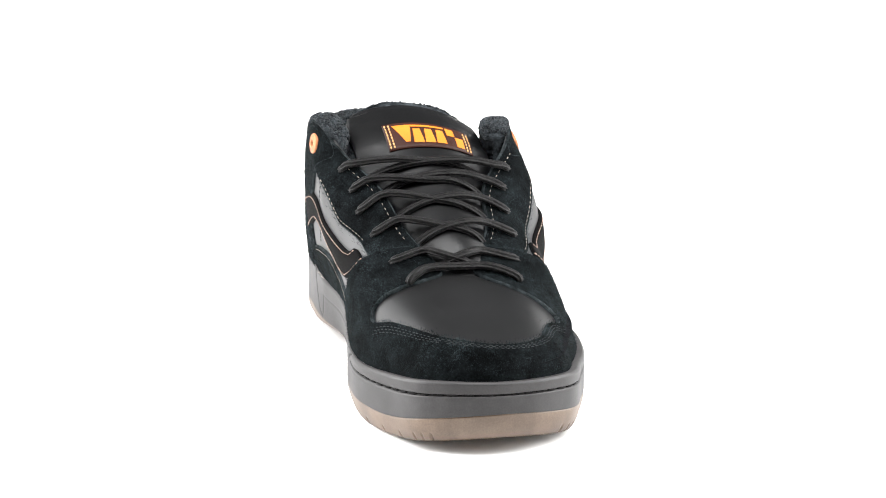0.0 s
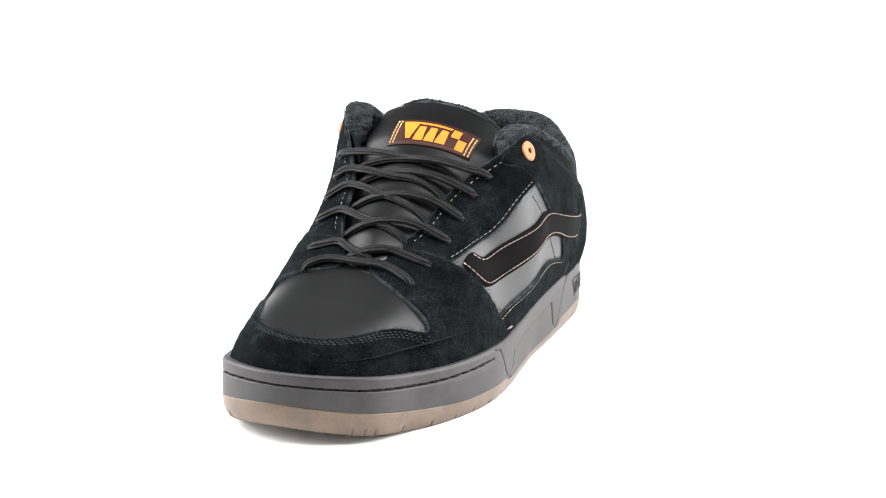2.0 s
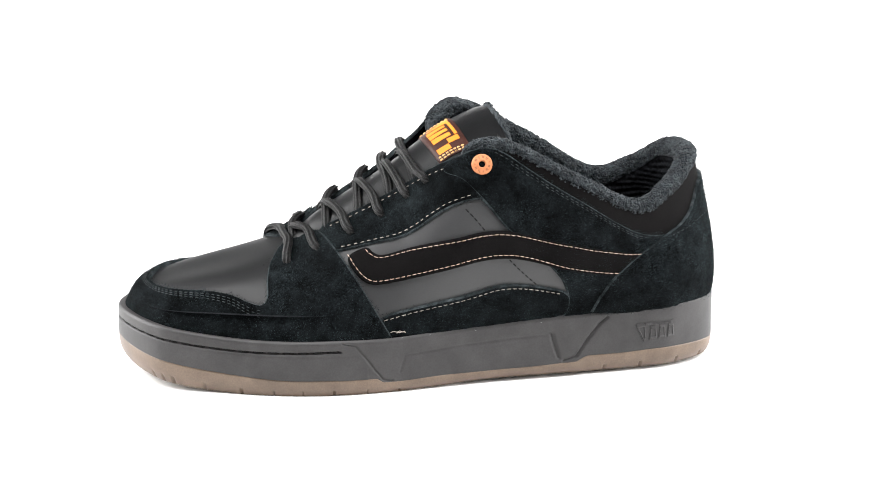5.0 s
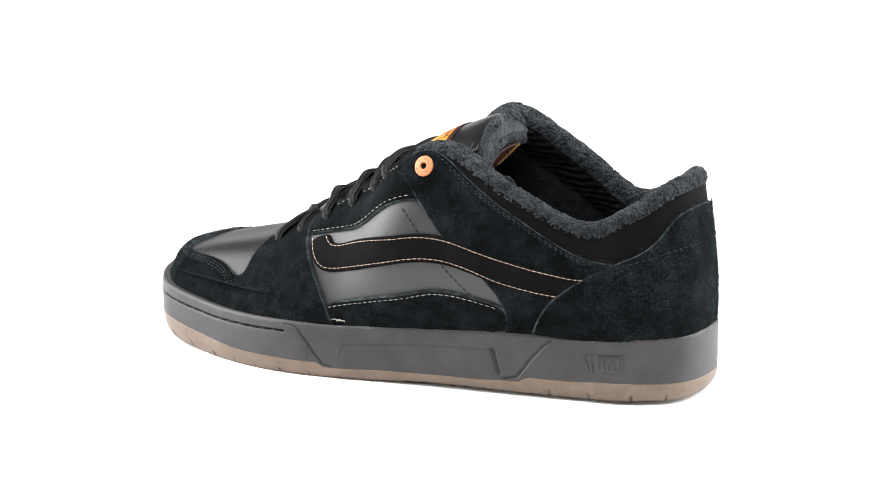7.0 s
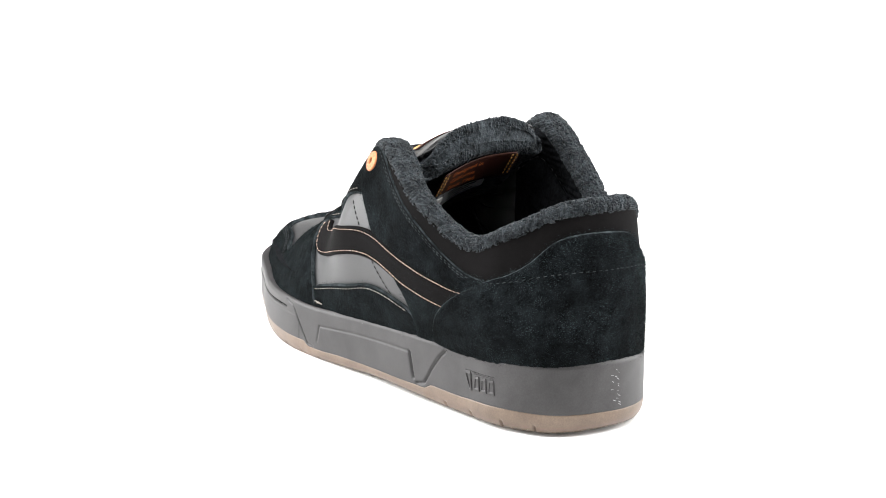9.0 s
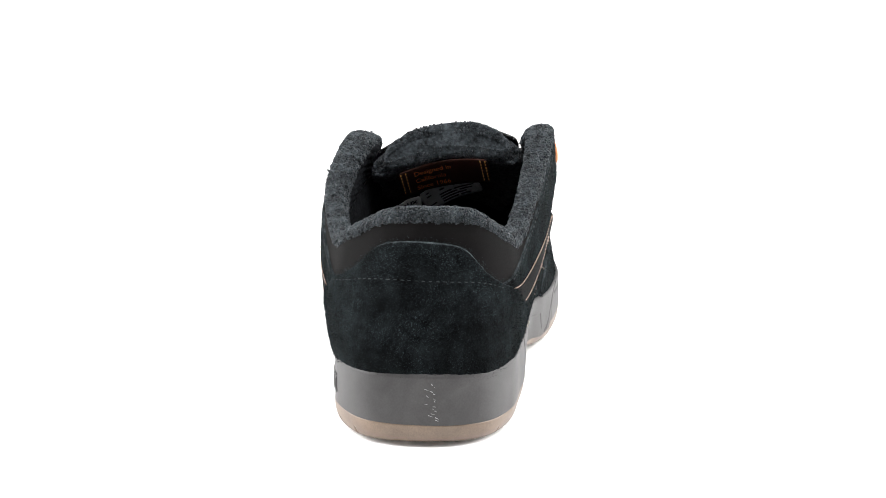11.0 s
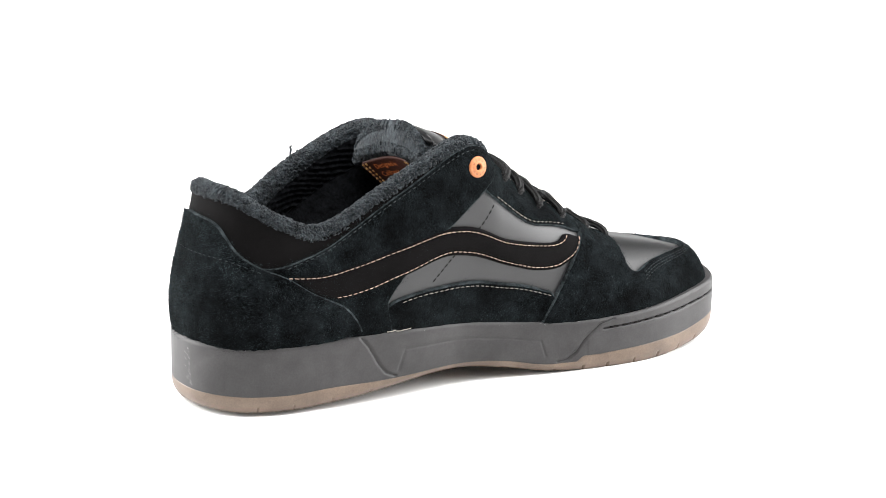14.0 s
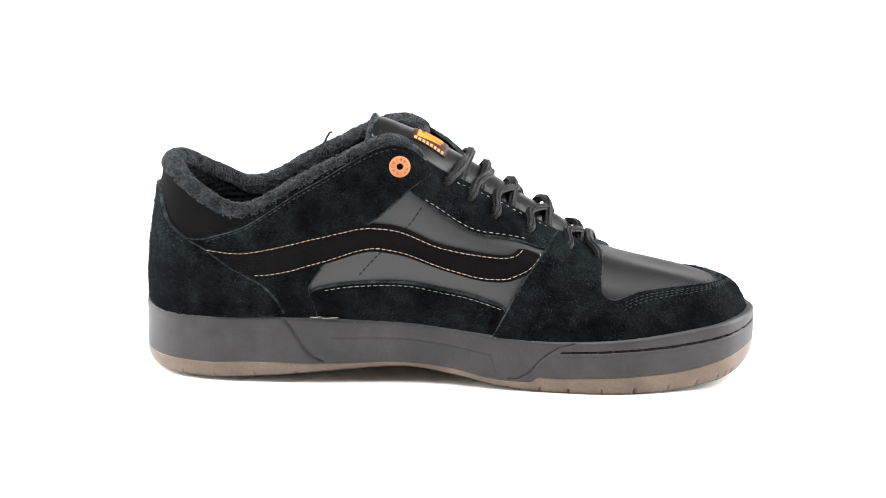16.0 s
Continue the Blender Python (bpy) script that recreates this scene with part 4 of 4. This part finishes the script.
def sweep(name, line, radius, mat, parent, label, flat=0.8):
    """A corded tube along a line of points (millimetres)."""
    p = np.asarray(line, float)
    for _ in range(3):
        p = soften(p, False, 1)
    p = resample(p, 0.9)
    d = np.gradient(p, axis=0)
    d /= np.linalg.norm(d, axis=1, keepdims=True)
    sides = 36
    up = np.array([0.35, 0.0, 1.0])
    rings = np.empty((len(p), sides, 3))
    arc = 0.0
    for i in range(len(p)):
        side = np.cross(d[i], up)
        side /= np.linalg.norm(side) + 1e-9
        top = np.cross(side, d[i])
        for j in range(sides):
            a = 2 * math.pi * j / sides
            weave = 1.0 + 0.17 * math.cos(6 * a + 0.05 * i) + 0.05 * math.cos(2.1 * i + 3 * a)
            rings[i, j] = p[i] + radius * weave * (side * math.cos(a) + top * math.sin(a) * flat)
    v, f = grid_mesh(rings, close_v=True)
    f += [tuple(range(sides)), tuple((len(p) - 1) * sides + k for k in range(sides))]
    return mesh_part(name, v, f, mat, parent, label)


def on_upper(u, v, out):
    return upper(np.array(u), np.array(v)) + upper_normal(np.array(u), np.array(v)) * out


def tongue_height(x, y):
    """Height of the tongue's face at a place in plan."""
    ss = np.linspace(0, 1, 200)
    t = np.array(TONGUE, float)
    width = np.interp(ss * (len(t) - 1), range(len(t)), t[:, 2])
    pts = tongue(ss, np.clip((y - 2) / width, -1, 1))
    k = np.argmin(np.abs(pts[:, 0] - x))
    return pts[k, 2]


def build_laces():
    for k in range(6):
        for mine, other, step, over in ((HOLES_OUT, HOLES_IN, 1, 2.8), (HOLES_IN, HOLES_OUT, -1, 1.8)):
            u, v = mine[k]
            if k == 5:
                if mine is HOLES_IN:
                    continue
                a, b = mine[5], other[5]
                pa, pb = on_upper(a[0], a[1], 3.4), on_upper(b[0], b[1], 3.4)
                mid = (pa + pb) / 2 + np.array([-4, 0, 0.0])
                mid[2] = max(tongue_height(mid[0], mid[1]) + 3.4, mid[2] + 4)
                ea, eb = on_upper(8.85, .90, 4.6), on_upper(15.2, .90, 4.6)
                sweep("lace", [on_upper(a[0], a[1], -3.2), on_upper(a[0], a[1], 2.4), on_upper(a[0] - 0.02, a[1] + 0.05, 4.6), ea, mid, eb,
                               on_upper(b[0] + 0.02, b[1] + 0.05, 4.6), on_upper(b[0], b[1], 2.4), on_upper(b[0], b[1], -3.2)], 2.0, LACE, sneaker, "charcoal corded lace crossing the vamp edge")
                continue
            u2 = other[k][0] + step * 0.92 * abs(other[k + 1][0] - other[k][0]) * (1 if other is HOLES_OUT else -1) * step * 1.0
            start, first = on_upper(u, v, -3.2), on_upper(u, v, 1.9)
            rise = on_upper(u + step * 0.07, min(v + 0.05, 0.97), 3.2)
            edge = on_upper(u + step * 0.13, 0.985, 3.6)
            far = on_upper(u2, 0.995, -3.2)
            end = on_upper(u2, 0.90, -4.5)
            pts = [start, first, rise, edge]
            far[2] = max(far[2], tongue_height(far[0], far[1]) + 1.0)
            fs = (0.25, 0.5, 0.75)
            line = [edge * (1 - f) + far * f + np.array([3.0 * math.sin(math.pi * f ** 0.8), 0, 0]) for f in fs]
            need = max(tongue_height(q[0], q[1]) + over + 0.3 * k - q[2] for q in line[:2])
            for f, q in zip(fs, line):
                q[2] += max(need, 0.6) * math.sin(math.pi * f) ** 0.6
                q[2] = max(q[2], tongue_height(q[0], q[1]) + 2.0)
                pts.append(q)
            sweep("lace", pts + [far, end], 2.0, LACE, sneaker, "charcoal corded lace crossing over the tongue")


def build_rivet(u, v):
    """Copper rivet: dished disc with a pierced middle and a ring of engraved strokes."""
    c, n = on_upper(u, v, 1.2), upper_normal(np.array(u), np.array(v))
    t = np.cross(n, [0, 0, 1.0])
    t /= np.linalg.norm(t)
    b = np.cross(n, t)
    prof = [(5.1, -0.4), (5.1, 0.5), (4.75, 0.95), (4.2, 1.1), (2.7, 1.15), (2.3, 1.45), (1.9, 1.4), (1.6, 0.9), (1.55, 0.1)]
    sides = 40
    pts = np.array([[c + r * (math.cos(a) * t + math.sin(a) * b) + h * n for a in np.linspace(0, 2 * math.pi, sides + 1)[:-1]] for r, h in prof])
    v1, f1 = grid_mesh(pts, close_v=True)
    rivet = mesh_part("rivet", v1, f1, COPPER, sneaker, "orange copper rivet with engraved rim")
    disc = [((c + 1.57 * (math.cos(a) * t + math.sin(a) * b) + 0.15 * n) * MM).tolist() for a in np.linspace(0, 2 * math.pi, 25)[:-1]]
    mesh_part("rivet_hole", disc, [tuple(range(24))], INK, rivet, "dark hole in the rivet", smooth=False)
    verts, faces = [], []
    for k in range(11):
        a0 = 2 * math.pi * k / 11
        for bar in ((-0.09, 2.95, 4.1), (0.09, 2.95, 4.1)) if k % 3 else ((0.0, 2.95, 4.1),):
            i = len(verts)
            for a, r in ((a0 + bar[0] - .045, bar[1]), (a0 + bar[0] + .045, bar[1]), (a0 + bar[0] + .045, bar[2]), (a0 + bar[0] - .045, bar[2])):
                verts.append(((c + r * (math.cos(a) * t + math.sin(a) * b) + 1.19 * n) * MM).tolist())
            faces.append((i, i + 1, i + 2, i + 3))
    mesh_part("rivet_engraving", verts, faces, DARK_BROWN, rivet, "dark engraved strokes", smooth=False)


build_laces()
build_rivet(5.33, .90)
build_rivet(18.87, .875)


def build_loose_ends():
    """Pale thread ends at the sole's edge and a pulled loop on the collar."""
    rng = random.Random(11)
    for u, length in ((7.02, 0.30), (6.9, 0.16), (20.05, 0.22), (20.2, 0.14)):
        pts = [on_upper(u - length * k / 5, 0.045 + 0.012 * rng.random(), 1.8 + 0.9 * rng.random()) for k in range(6)]
        sweep("loose_thread", pts, 0.2, PALE_THREAD, sneaker, "loose pale thread end at the sole edge")
    top = ring(TOPLINE, 3.95)
    base = np.array([top[0], top[1] - 4, top[2] + 5.0])
    sweep("pulled_loop", [base, base + [0.5, 1.0, 2.5], base + [2.0, 2.0, 4.0], base + [1.5, 3.5, 4.6], base + [3.5, 4.5, 5.0]], 0.55, TERRY, sneaker, "pulled terry loop on the collar")

    # pale dust and cut fibres in the seam between suede and rubber
    flecks = np.random.default_rng(21)
    verts, faces = [], []
    for u in np.concatenate([flecks.uniform(12.2, 16.5, 46), flecks.uniform(17.0, 32.0, 26)]):
        v = flecks.uniform(0.012, 0.03)
        at, n = on_upper(u, v, 2.6), upper_normal(np.array(u), np.array(v))
        along = on_upper(u + 0.02, v, 2.6) - at
        along /= np.linalg.norm(along) + 1e-9
        rise = np.cross(n, along)
        a, b = along * flecks.uniform(0.1, 0.45) + rise * flecks.normal() * 0.1, rise * flecks.uniform(0.04, 0.1)
        i = len(verts)
        verts += [((at + q) * MM).tolist() for q in (-a - b, a - b, a + b, -a + b, n * -0.5)]
        faces += [(i, i + 1, i + 2, i + 3), (i, i + 4, i + 1), (i + 2, i + 4, i + 3)]
    ob = mesh_part("seam_dust", verts, faces, DUST, sneaker, "pale fibre dust along the sole seam", smooth=False)
    tagged(ob, kind="stuff")


build_loose_ends()


def motions():
    walk(sneaker, [(i * 0.5, shoe_pose(i * 0.5)) for i in range(33)])


motions()
